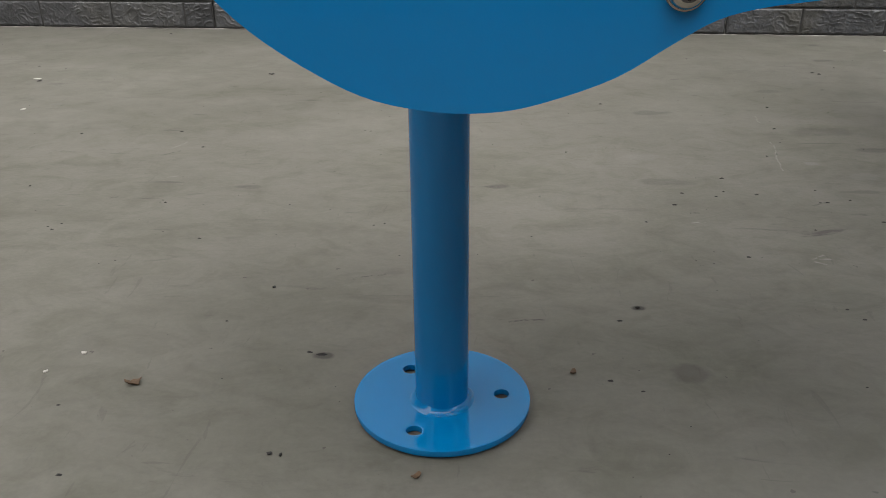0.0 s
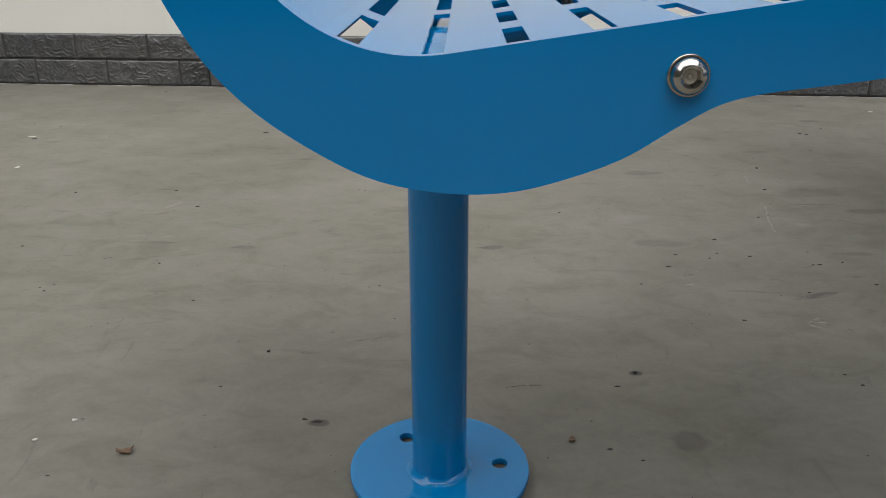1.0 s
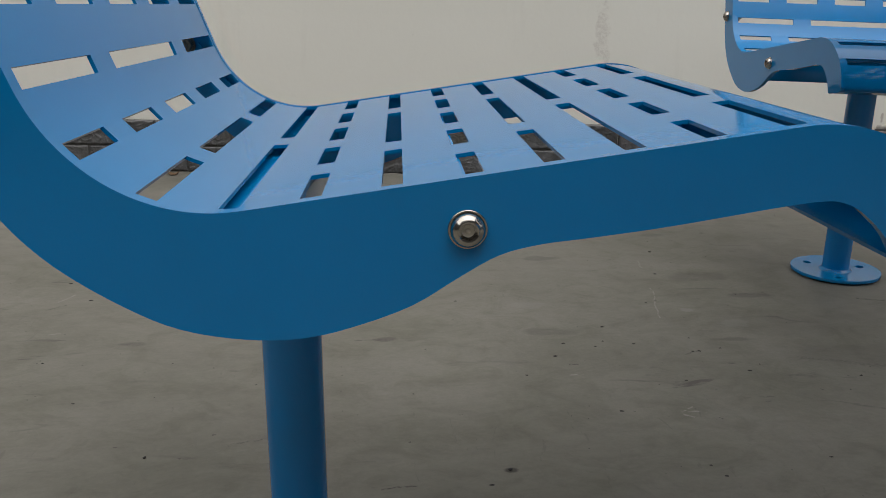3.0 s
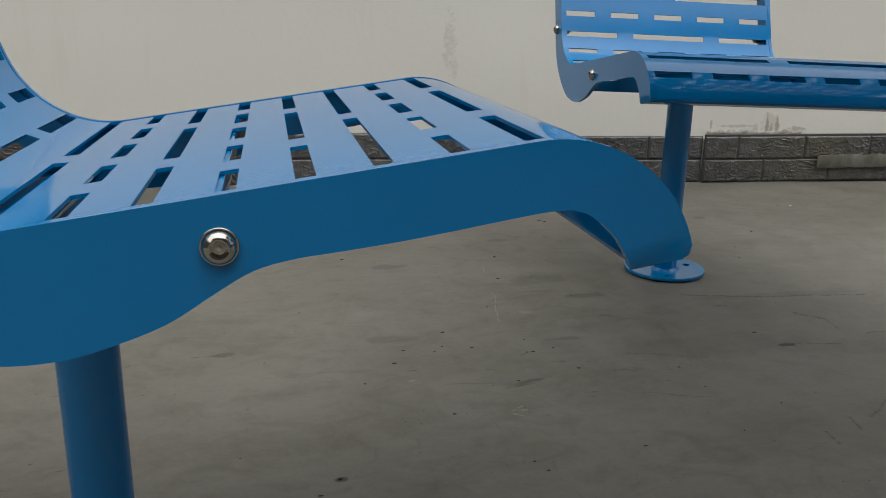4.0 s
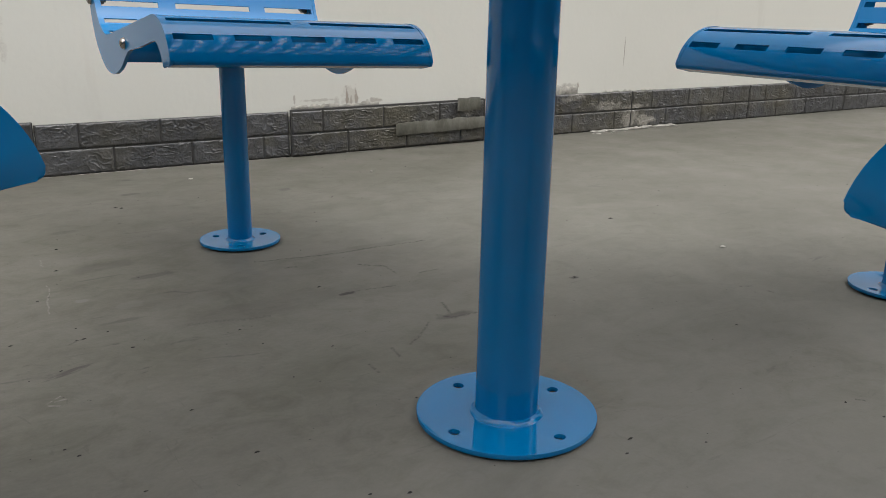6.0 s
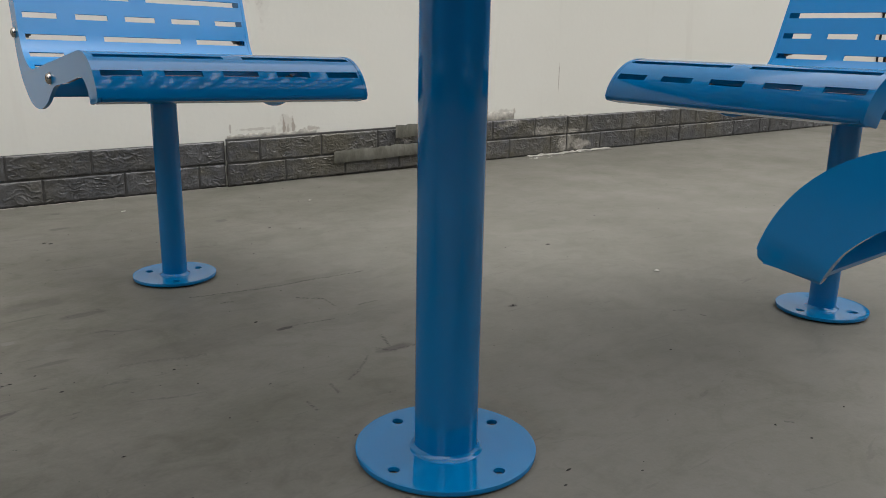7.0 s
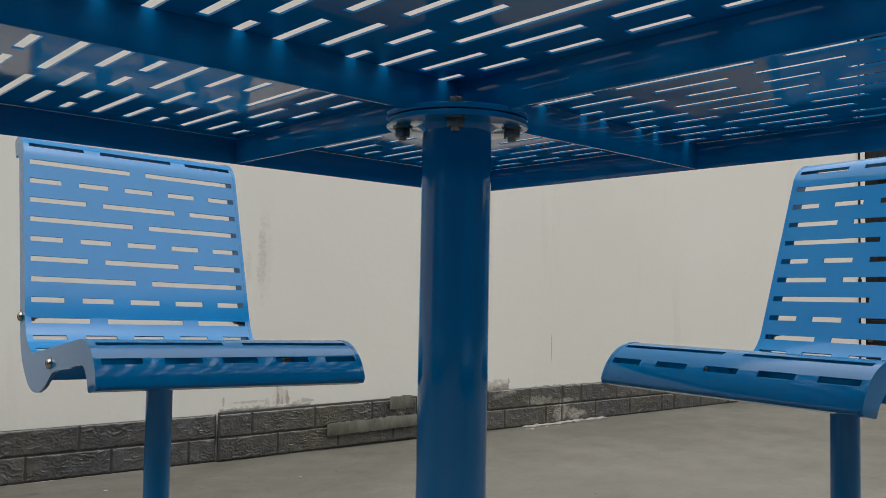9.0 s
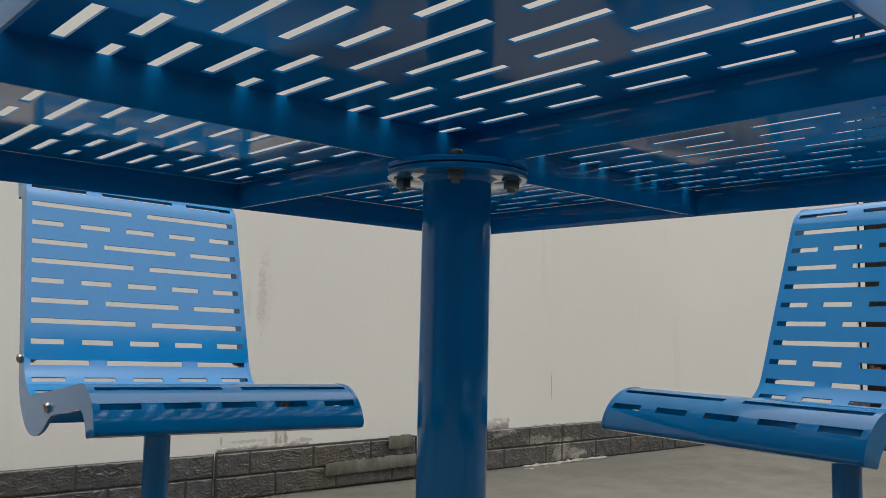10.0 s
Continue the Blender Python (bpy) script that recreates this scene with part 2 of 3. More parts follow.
DARK_LINES = [(0.894, 1.338, 1.031, 1.306, 0.0068, 0.9), (1.031, 1.306, 1.259, 1.288, 0.0060, 0.85), (0.925, 1.271, 0.950, 1.266, 0.0075, 0.95), (1.055, 1.220, 1.091, 1.180, 0.0068, 0.95),
              (1.091, 1.180, 1.086, 1.132, 0.0052, 0.6), (1.121, 1.109, 1.17, 1.113, 0.0060, 0.7), (1.022, 0.917, 1.045, 0.890, 0.0090, 0.95), (1.065, 0.962, 1.047, 0.907, 0.0052, 0.85),
              (1.045, 0.896, 1.087, 0.890, 0.0060, 0.8), (0.920, 0.841, 0.996, 0.899, 0.0045, 0.7), (0.893, 0.846, 0.881, 0.811, 0.0045, 0.75), (0.832, 0.816, 0.831, 0.783, 0.0045, 0.75),
              (0.939, 1.087, 0.969, 1.085, 0.0083, 0.95), (0.969, 1.085, 1.048, 1.077, 0.0045, 0.7), (0.506, 1.110, 0.533, 1.127, 0.0045, 0.7), (2.222, 1.148, 2.248, 1.140, 0.0075, 0.8),
              (1.590, 0.692, 1.593, 0.676, 0.0060, 0.9), (1.571, 0.732, 1.595, 0.720, 0.0068, 0.7), (2.626, 1.496, 2.640, 1.422, 0.0068, 0.6), (1.340, 0.934, 1.355, 0.928, 0.0075, 0.9),
              (1.305, 0.371, 1.313, 0.361, 0.0045, 0.8), (0.680, 1.370, 0.741, 1.370, 0.0120, 0.5), (0.799, 1.057, 0.675, 1.095, 0.0105, 0.4), (-0.517, 1.317, -0.495, 1.347, 0.0037, 0.75),
              (-0.541, 1.566, -0.51, 1.571, 0.0037, 0.6), (-0.534, 1.123, -0.519, 1.132, 0.0037, 0.7), (-0.529, 1.778, -0.507, 1.79, 0.0037, 0.6), (0.323, 1.079, 0.337, 1.079, 0.0045, 0.9),
              (0.604, 1.927, 0.657, 1.933, 0.0090, 0.4), (1.382, 1.973, 1.414, 1.963, 0.0060, 0.5), (1.043, 1.674, 1.103, 1.663, 0.0060, 0.45), (0.005, 1.179, 0.056, 1.181, 0.0045, 0.7),
              (-0.13, 0.872, -0.09, 0.885, 0.0030, 0.7), (0.055, 0.772, 0.095, 0.776, 0.0030, 0.9), (-0.098, 1.156, -0.078, 1.160, 0.0052, 0.7)]
PALE_LINES = [(0.538, 1.403, 0.512, 1.256, 0.0024, 0.6), (0.560, 1.564, 0.556, 1.519, 0.003, 0.5), (0.316, 1.050, 0.337, 1.049, 0.004, 0.7), (-0.516, 1.360, -0.496, 1.395, 0.003, 0.6),
              (-0.474, 1.214, -0.456, 1.22, 0.004, 0.4), (0.438, 0.931, 0.462, 0.946, 0.0035, 0.8), (0.440, 0.928, 0.452, 0.917, 0.0035, 0.7), (0.450, 0.932, 0.474, 0.930, 0.004, 0.7)]
WALL_STAINS = [(2.6, 0.18, 0.05, 0.02, 0.4), (1.60, 0.62, 0.03, 0.14, 0.08)]
MOTTLE = [(1.59, 0.64, 0.016, 0.12, 0.17), (1.545, 0.60, 0.010, 0.06, 0.13), (0.650, 0.41, 0.022, 0.09, 0.17), (0.668, 0.34, 0.012, 0.04, 0.16)]
RUST = [(1.672, 0.180, 0.034, 0.040, 0.22), (1.658, 0.178, 0.007, 0.036, 0.75), (1.692, 0.178, 0.008, 0.034, 0.7), (1.674, 0.168, 0.006, 0.02, 0.6), (1.62, 0.165, 0.012, 0.016, 0.3), (1.76, 0.165, 0.03, 0.010, 0.5), (1.56, 0.175, 0.07, 0.005, 0.35),
        (2.53, 0.170, 0.02, 0.008, 0.6), (2.655, 0.185, 0.006, 0.012, 0.7), (1.474, 0.178, 0.004, 0.02, 0.5), (2.890, 0.31, 0.003, 0.075, 0.6)]
SCRAPES = [(2.93, 0.05, 0.05, 0.05, 0.55), (3.02, 0.03, 0.06, 0.025, 0.6), (2.80, 0.10, 0.08, 0.02, 0.45), (2.62, 0.14, 0.06, 0.02, 0.4), (2.95, 0.09, 0.1, 0.012, 0.45), (2.12, 0.13, 0.05, 0.03, 0.4)]

GRIME = [(1.78, 0.08, 0.38, 0.13, 0.55), (2.35, 0.07, 0.35, 0.12, 0.65), (2.85, 0.06, 0.35, 0.12, 0.6), (3.6, 0.09, 0.5, 0.08, 0.4)]

PAINT = make_paint()
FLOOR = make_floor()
PLASTER = make_plaster()
FOAM = make_brick_foam()
FOAM_BACK = simple("dark_foam_joint", (0.05, 0.048, 0.046), 0.6)
STEEL = simple("stainless_steel", (0.46, 0.43, 0.39), 0.16, 1.0, 0.1, 60.0, 0.04)
DULL_STEEL = simple("zinc_steel", (0.20, 0.19, 0.17), 0.42, 0.9, 0.25, 90.0, 0.1)
SOCKET = simple("bright_socket", (0.50, 0.46, 0.40), 0.45, 0.7)
LEAF = simple("dry_leaf", (0.095, 0.055, 0.028), 0.7, 0.0, 0.35, 90.0)
GRIT = simple("black_grit", (0.02, 0.018, 0.016), 0.8)
CHIP = simple("white_chip", (0.42, 0.40, 0.365), 0.7)
CAULK = simple("white_filler", (0.30, 0.285, 0.255), 0.8, 0.0, 0.3, 30.0)
TAPE = make_tape()
CRUST = simple("torn_cream_crust", (0.44, 0.415, 0.37), 0.8, 0.0, 0.45, 38.0, 0.4)
DARK = simple("dark_green_metal", (0.010, 0.011, 0.010), 0.8, 0.0, 0.4, 12.0)
DARK.node_tree.nodes["Principled BSDF"].inputs["Specular IOR Level"].default_value = 0.12
RUSTY = simple("rusty_iron", (0.13, 0.045, 0.022), 0.7, 0.0, 0.4, 60.0, 0.4)
# dark grey for the unseen walls that only block light
BLOCKER_GREY = simple("blocker_grey", (0.07, 0.069, 0.066), 0.8, 0.0, 0.18, 2.0)


# ---- mesh helpers ----
def finish(bm, name, mat, angle=35):
    bmesh.ops.recalc_face_normals(bm, faces=bm.faces)
    me = bpy.data.meshes.new(name)
    bm.to_mesh(me)
    bm.free()
    me.materials.append(mat)
    me.shade_smooth()
    me.set_sharp_from_angle(angle=radians(angle))
    return me


def part(name, data, parent, m=None, label=""):
    ob = new(name, data)
    ob.parent = parent
    if m is not None:
        ob.matrix_basis = m
    return tagged(ob, label)


def thing(name, m, label, category, group="", kind=""):
    ob = new(name)
    ob.empty_display_size = 0.05
    ob.matrix_basis = m
    return tagged(ob, label, category, group, kind)


def lathe(bm, profile, n=48, m=None):
    """Turn (radius, height) pairs round z; both ends closed where the radius is above nothing."""
    rings = []
    for r, z in profile:
        rings.append([bm.verts.new((r * math.cos(2 * math.pi * k / n), r * math.sin(2 * math.pi * k / n), z)) for k in range(n)])
    for a, b in zip(rings, rings[1:]):
        for k in range(n):
            bm.faces.new((a[k], a[(k + 1) % n], b[(k + 1) % n], b[k]))
    bm.faces.new(rings[0][::-1])
    bm.faces.new(rings[-1])
    if m is not None:
        bmesh.ops.transform(bm, matrix=m, verts=[v for r in rings for v in r])


def box(bm, x0, x1, y0, y1, z0, z1, bevel=0.0, segments=2):
    made = bmesh.ops.create_cube(bm, size=1)["verts"]
    for v in made:
        v.co = Vector(((x0 + x1) / 2 + v.co.x * (x1 - x0), (y0 + y1) / 2 + v.co.y * (y1 - y0), (z0 + z1) / 2 + v.co.z * (z1 - z0)))
    if bevel:
        edges = {e for v in made for e in v.link_edges}
        bmesh.ops.bevel(bm, geom=list(edges), offset=bevel, segments=segments, profile=0.6, affect="EDGES")


def drilled_disc(radius, thick, hole_ring, hole_r, angles, bevel=0.0012, dish=0.0):
    """A round plate lying on z = 0 with round holes through it; dish: how far welding has drawn its rim up."""
    bm = bmesh.new()
    n, k = 72, 16
    outer = [Vector((radius * math.cos(2 * math.pi * i / n), radius * math.sin(2 * math.pi * i / n), 0)) for i in range(n)]
    loops = [outer]
    for a in angles:
        c = Vector((hole_ring * math.cos(a), hole_ring * math.sin(a), 0))
        loops.append([c + Vector((hole_r * math.cos(2 * math.pi * i / k), hole_r * math.sin(2 * math.pi * i / k), 0)) for i in range(k)])
    edges = []
    for loop in loops:
        vs = [bm.verts.new(p) for p in loop]
        edges += [bm.edges.new((vs[i], vs[(i + 1) % len(vs)])) for i in range(len(vs))]
    bmesh.ops.triangle_fill(bm, use_beauty=True, edges=edges)
    bm.normal_update()
    for f in bm.faces:
        if f.normal.z < 0:
            f.normal_flip()
    if dish:
        for _ in range(2):
            inner = [e for e in bm.edges if len(e.link_faces) == 2 and e.calc_length() > 0.012]
            bmesh.ops.subdivide_edges(bm, edges=inner, cuts=2, use_grid_fill=True)
            bmesh.ops.triangulate(bm, faces=bm.faces)
    faces = list(bm.faces)
    made = bmesh.ops.extrude_face_region(bm, geom=faces)
    for v in (g for g in made["geom"] if isinstance(g, bmesh.types.BMVert)):
        v.co.z += thick
    bm.normal_update()
    rim = [e for e in bm.edges if len(e.link_faces) == 2 and e.calc_face_angle(0) > 1.2]
    if bevel:
        bmesh.ops.bevel(bm, geom=rim, offset=bevel, segments=2, profile=0.6, affect="EDGES")
    for v in bm.verts:
        v.co.z += dish * (v.co.xy.length / radius) ** 2
    return bm


def weld_ring(radius, size, seed, n=60):
    """An uneven weld bead lying round a tube on z = 0."""
    bm = bmesh.new()
    rnd = random.Random(seed)
    rows = []
    wob = [rnd.uniform(0.86, 1.14) for _ in range(n)]
    for i in range(n):
        a = 2 * math.pi * i / n
        s = size * (0.5 * wob[i] + 0.25 * wob[i - 1] + 0.25 * wob[(i + 1) % n])
        prof = ((-0.001, 0.0), (s * 1.1, 0.0), (s * 0.62, s * 0.22), (s * 0.26, s * 0.56), (-0.001, s * 1.2))
        rows.append([bm.verts.new(((radius + r) * math.cos(a), (radius + r) * math.sin(a), z)) for r, z in prof])
    for i in range(n):
        a, b = rows[i], rows[(i + 1) % n]
        for j in range(4):
            bm.faces.new((a[j], b[j], b[j + 1], a[j + 1]))
    return bm


def hex_prism(bm, r, z0, z1, m=None):
    vs = []
    for z, q in ((z0, 0.93), (z0 + 0.0008, 1.0), (z1 - 0.0008, 1.0), (z1, 0.93)):
        vs.append([bm.verts.new((q * r * math.cos(math.pi * k / 3), q * r * math.sin(math.pi * k / 3), z)) for k in range(6)])
    for a, b in zip(vs, vs[1:]):
        for k in range(6):
            bm.faces.new((a[k], a[(k + 1) % 6], b[(k + 1) % 6], b[k]))
    bm.faces.new(vs[0][::-1])
    bm.faces.new(vs[-1])
    if m is not None:
        bmesh.ops.transform(bm, matrix=m, verts=[v for r_ in vs for v in r_])


def slotted_sheet(rows, columns, hole, place, thick):
    """A sheet over the grid rows x columns; hole(row, column) leaves a cell open; place gives a point and its normal."""
    bm = bmesh.new()
    up, low = {}, {}

    def corner(i, j):
        if (i, j) not in up:
            p, nrm = place(rows[i], columns[j])
            up[i, j], low[i, j] = bm.verts.new(p), bm.verts.new(p - nrm * thick)
        return up[i, j], low[i, j]

    solid = {(i, j) for i in range(len(rows) - 1) for j in range(len(columns) - 1) if not hole((rows[i] + rows[i + 1]) / 2, (columns[j] + columns[j + 1]) / 2)}
    for i, j in solid:
        q = [corner(i, j), corner(i + 1, j), corner(i + 1, j + 1), corner(i, j + 1)]
        bm.faces.new([c[0] for c in q])
        bm.faces.new([c[1] for c in q[::-1]])
        for (a, b), beside in (((0, 1), (i, j - 1)), ((1, 2), (i + 1, j)), ((2, 3), (i, j + 1)), ((3, 0), (i - 1, j))):
            if beside not in solid:
                bm.faces.new((q[a][0], q[a][1], q[b][1], q[b][0]))
    return bm


def spread(values, limit=1e-5):
    out = []
    for v in sorted(values):
        if not out or v - out[-1] > limit:
            out.append(v)
    return out


# ---- ground, wall and added light blockers ----
WALL_TURN = math.degrees(math.atan(-0.066))
WALL = pose(0, 2.419, 0, 0, 0, WALL_TURN)


def make_ground():
    bm = bmesh.new()
    steps = [-400, -60, -12, -3, 0, 3, 8, 16, 60, 400]
    grid = [[bm.verts.new((x, y, 0)) for x in steps] for y in steps]
    for a, b in zip(grid, grid[1:]):
        for k in range(len(steps) - 1):
            bm.faces.new((a[k], a[k + 1], b[k + 1], b[k]))
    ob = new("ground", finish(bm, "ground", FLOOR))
    tagged(ob, "grey smooth cement yard floor with scuffs and stains", "floor", kind="structure")


def make_wall(name, m, length0, length1, thick, height, mat, label):
    bm = bmesh.new()
    box(bm, length0, length1, 0, thick, 0, height, 0.004, 1)
    ob = new(name, finish(bm, name, mat))
    ob.matrix_basis = m
    tagged(ob, label, "wall", kind="structure")
    return ob


make_ground()
make_wall("wall_north", WALL, -8.0, 5.55, 0.2, 3.0, PLASTER, "cream painted plaster yard wall with faint stains")
# unseen walls, added to cut low sky light and darken reflections
make_wall("wall_south", pose(0, -4.5, 0), -3.6, 9.0, -0.2, 5.4, BLOCKER_GREY, "unseen grey wall added to hold back light from the yard")
make_wall("wall_west", pose(-3.4, 0, 0, 0, 0, 90), -4.5, 2.61, 0.2, 2.3, BLOCKER_GREY, "unseen grey wall added to hold back light from the yard")
make_wall("wall_east", pose(8.8, 0, 0, 0, 0, 90), -4.5, 3.0, -0.2, 1.5, BLOCKER_GREY, "unseen grey wall added to hold back light from the yard")

# ---- chair ----
SEAT_W, SEAT_OFF, PLATE, SHEET = 0.4478, -0.0149, 0.006, 0.0024
PITCH, SLOT = 0.0415, 0.0110
BACK, SEAT = -69.6, 8.4       # headings of the straight runs
R_TOP, R_LOW, R_FRONT = 0.066, 0.093, 0.0831


def seat_path():
    """Runs of the bent sheet from behind the top roll to the front lip: (length, curvature)."""
    runs = [(R_TOP * radians(100), -1 / R_TOP), (0.339, 0.0), (R_LOW * radians(SEAT - BACK), 1 / R_LOW), (0.2809, 0.0), (R_FRONT * radians(87.2), -1 / R_FRONT)]
    starts, heading = [], BACK + 100
    p = Vector((0, 0))
    h = radians(heading)
    for length, k in runs:
        starts.append((p.copy(), h, length, k))
        if k:
            c = p + Vector((-math.sin(h), math.cos(h))) / k
            h2 = h + length * k
            p = c - Vector((-math.sin(h2), math.cos(h2))) / k
            h = h2
        else:
            p = p + Vector((math.cos(h), math.sin(h))) * length
    return starts


PATH = seat_path()
ANCHOR = Vector((-0.0886, 0.4723)) - PATH[2][0]
RUN_AT = [sum(r[2] for r in PATH[:k]) for k in range(len(PATH) + 1)]


def on_path(a):
    """Point and upper normal of the sheet at the length a."""
    k = min(max(i for i in range(len(PATH)) if RUN_AT[i] <= a + 1e-9), len(PATH) - 1)
    p, h, length, c = PATH[k]
    d = a - RUN_AT[k]
    if c:
        h2 = h + d * c
        q = p + Vector((-math.sin(h), math.cos(h))) / c - Vector((-math.sin(h2), math.cos(h2))) / c
    else:
        h2, q = h, p + Vector((math.cos(h), math.sin(h))) * d
    return q + ANCHOR, Vector((-math.sin(h2), math.cos(h2)))


def row_slots(count):
    """Slots across the seat, from its middle: (from, to)."""
    span, gap = 0.426, 0.0328
    if count == 5:
        sizes = [(span - 4 * gap) / 5] * 5
    elif count == 3:
        sizes = [0.105, span - 2 * gap - 0.21, 0.105]
    else:
        sizes = [(span - gap) / 2] * 2
    out, w = [], -span / 2
    for s in sizes:
        out.append((w, w + s))
        w += s + gap
    return out


RETURN, FOLD = 0.033, 0.006
SEAT_ROWS = [3, 2, 5, 3, 2, 5, 3, 2, 5, 3, 5, 3, 2, 5, 3, 5, 3, 2, 5, 3, 2, 5]
BACK_ROW, SEAT_ROW = RUN_AT[2] + 0.003, RUN_AT[3] + 0.0338      # tenth row, at the foot of the back; fourteenth, on the seat


def row_places(shift):
    """Where the rows of slots lie along the sheet; shift: how far those of the back lie towards the seat."""
    back = BACK_ROW + shift
    return [back + (k - 9) * PITCH if k < 9 else back + (SEAT_ROW - back) * (k - 9) / 4 if k < 13 else SEAT_ROW + (k - 13) * 0.0412 for k in range(len(SEAT_ROWS))]



def sharp_lip(a):
    """Point and normal along the sheet, with the narrow flange folded back under the lip."""
    if a <= RUN_AT[-1] + 1e-9:
        return on_path(a)
    end = on_path(RUN_AT[-1])[0]
    way = (Vector((0.3474, 0.3803)) - end).normalized()
    nrm = Vector((way.y, -way.x))
    return end + way * (a - RUN_AT[-1]), (-nrm if nrm.y > 0 else nrm)


def lip(a):
    """The same with a small rounding at the fold."""
    d = a - RUN_AT[-1]
    if abs(d) >= FOLD:
        return sharp_lip(a)
    t = (d / FOLD + 1) / 2
    (p0, n0), (p1, _), (p2, n2) = sharp_lip(RUN_AT[-1] - FOLD), sharp_lip(RUN_AT[-1]), sharp_lip(RUN_AT[-1] + FOLD)
    return p0 * (1 - t) ** 2 + p1 * 2 * t * (1 - t) + p2 * t * t, (n0 * (1 - t) + n2 * t).normalized()


def make_seat_sheet(shift):
    places = row_places(shift)
    rows, bands = [RUN_AT[-1] + RETURN] + [RUN_AT[-1] + FOLD * k / 3 for k in range(-3, 4)], []
    for k, count in enumerate(SEAT_ROWS):
        a = places[k]
        bands.append((a - SLOT / 2, a + SLOT / 2, row_slots(count)))
        rows += [a - SLOT / 2, a + SLOT / 2]
    for k, (p, h, length, c) in enumerate(PATH):
        n = max(1, int(length / 0.008)) if c else max(1, int(length / 0.05))
        rows += [RUN_AT[k] + length * i / n for i in range(n + 1)]
    half = SEAT_W / 2 - PLATE
    cols = [-half, half] + [w for count in (2, 3, 5) for s in row_slots(count) for w in s]

    def hole(a, w):
        return any(lo < a < hi and any(x < w < y for x, y in slots) for lo, hi, slots in bands)

    def place(a, w):
        p, nrm = lip(a)
        return Vector((p.x, w + SEAT_OFF, p.y)), Vector((nrm.x, 0, nrm.y))

    return finish(slotted_sheet(spread(rows, 3e-4), spread(cols, 3e-4), hole, place, SHEET), "seat_sheet", PAINT, 30)


def smooth_line(points, n=4):
    """A curve through the points."""
    out = []
    for i in range(len(points) - 1):
        p = [Vector(points[min(max(i + d, 0), len(points) - 1)]) for d in (-1, 0, 1, 2)]
        for s in range(n):
            t = s / n
            out.append(0.5 * (2 * p[1] + (p[2] - p[0]) * t + (2 * p[0] - 5 * p[1] + 4 * p[2] - p[3]) * t * t + (3 * p[1] - p[0] - 3 * p[2] + p[3]) * t ** 3))
    out.append(Vector(points[-1]))
    return out


PLATE_LOW = [(-0.1295, 0.4705), (-0.1195, 0.4410), (-0.1017, 0.4095), (-0.0791, 0.3855), (-0.0480, 0.3645), (-0.0205, 0.3518), (0.0120, 0.3460), (0.0400, 0.3464),
             (0.0635, 0.3515), (0.0950, 0.3630), (0.1205, 0.3788), (0.1400, 0.3898), (0.1610, 0.3953), (0.1870, 0.3986), (0.2268, 0.4042), (0.2850, 0.4142), (0.3040, 0.4165),
             (0.3130, 0.4158), (0.3225, 0.4118), (0.3359, 0.4001), (0.3430, 0.3895), (0.3474, 0.3803)]


def make_side_plate():
    depth = 0.0385
    n = 160
    top = [on_path(RUN_AT[-1] * i / n)[0] + on_path(RUN_AT[-1] * i / n)[1] * 0.0006 for i in range(n + 1)]
    back = []
    for i in range(61):
        a = (RUN_AT[2] - 0.008) * i / 60
        p, nrm = on_path(a)
        back.append(p - nrm * depth)
    top = [p for i, p in enumerate(top) if RUN_AT[-1] * i / n < RUN_AT[-1] - FOLD]
    for k in range(7):
        p, nrm = lip(RUN_AT[-1] + FOLD * (k / 3 - 1))
        top.append(p + nrm * 0.0006)
    outline = [Vector(p) for p in top] + smooth_line(PLATE_LOW)[::-1] + back[::-1][1:]
    bm = bmesh.new()
    a = [bm.verts.new((p.x, -PLATE / 2, p.y)) for p in outline]
    b = [bm.verts.new((p.x, PLATE / 2, p.y)) for p in outline]
    count = len(a)
    for k in range(count):
        bm.faces.new((a[k], a[(k + 1) % count], b[(k + 1) % count], b[k]))
    caps = [bm.faces.new(a), bm.faces.new(b[::-1])]
    edges = [e for f in caps for e in f.edges]
    bmesh.ops.bevel(bm, geom=edges, offset=0.0024, segments=3, profile=0.5, affect="EDGES")
    return finish(bm, "side_plate", PAINT, 40)


def make_bolt():
    """A button head with a hexagon socket, its axis along +z from the plate's face."""
    bm = bmesh.new()
    lathe(bm, [(0.0098, 0.0), (0.0100, 0.0004), (0.0100, 0.0013), (0.0097, 0.0017), (0.0, 0.0017)][:4], 40)
    prof = [(0.0088, 0.0017), (0.0089, 0.0026), (0.0084, 0.0042), (0.0074, 0.0056), (0.0062, 0.0065), (0.0052, 0.0069)]
    n = 36
    rings = [[bm.verts.new((r * math.cos(2 * math.pi * k / n), r * math.sin(2 * math.pi * k / n), z)) for k in range(n)] for r, z in prof]
    hexring = []
    for k in range(n):
        a = 2 * math.pi * k / n
        r = 0.0047 * math.cos(math.pi / 6) / math.cos((a % (math.pi / 3)) - math.pi / 6)
        hexring.append((r * math.cos(a), r * math.sin(a)))
    rings.append([bm.verts.new((x, y, 0.0066)) for x, y in hexring])
    rings.append([bm.verts.new((x, y, 0.0034)) for x, y in hexring])
    for a, b in zip(rings, rings[1:]):
        for k in range(n):
            bm.faces.new((a[k], a[(k + 1) % n], b[(k + 1) % n], b[k]))
    bm.faces.new(rings[-1])
    return finish(bm, "bolt", STEEL, 35)


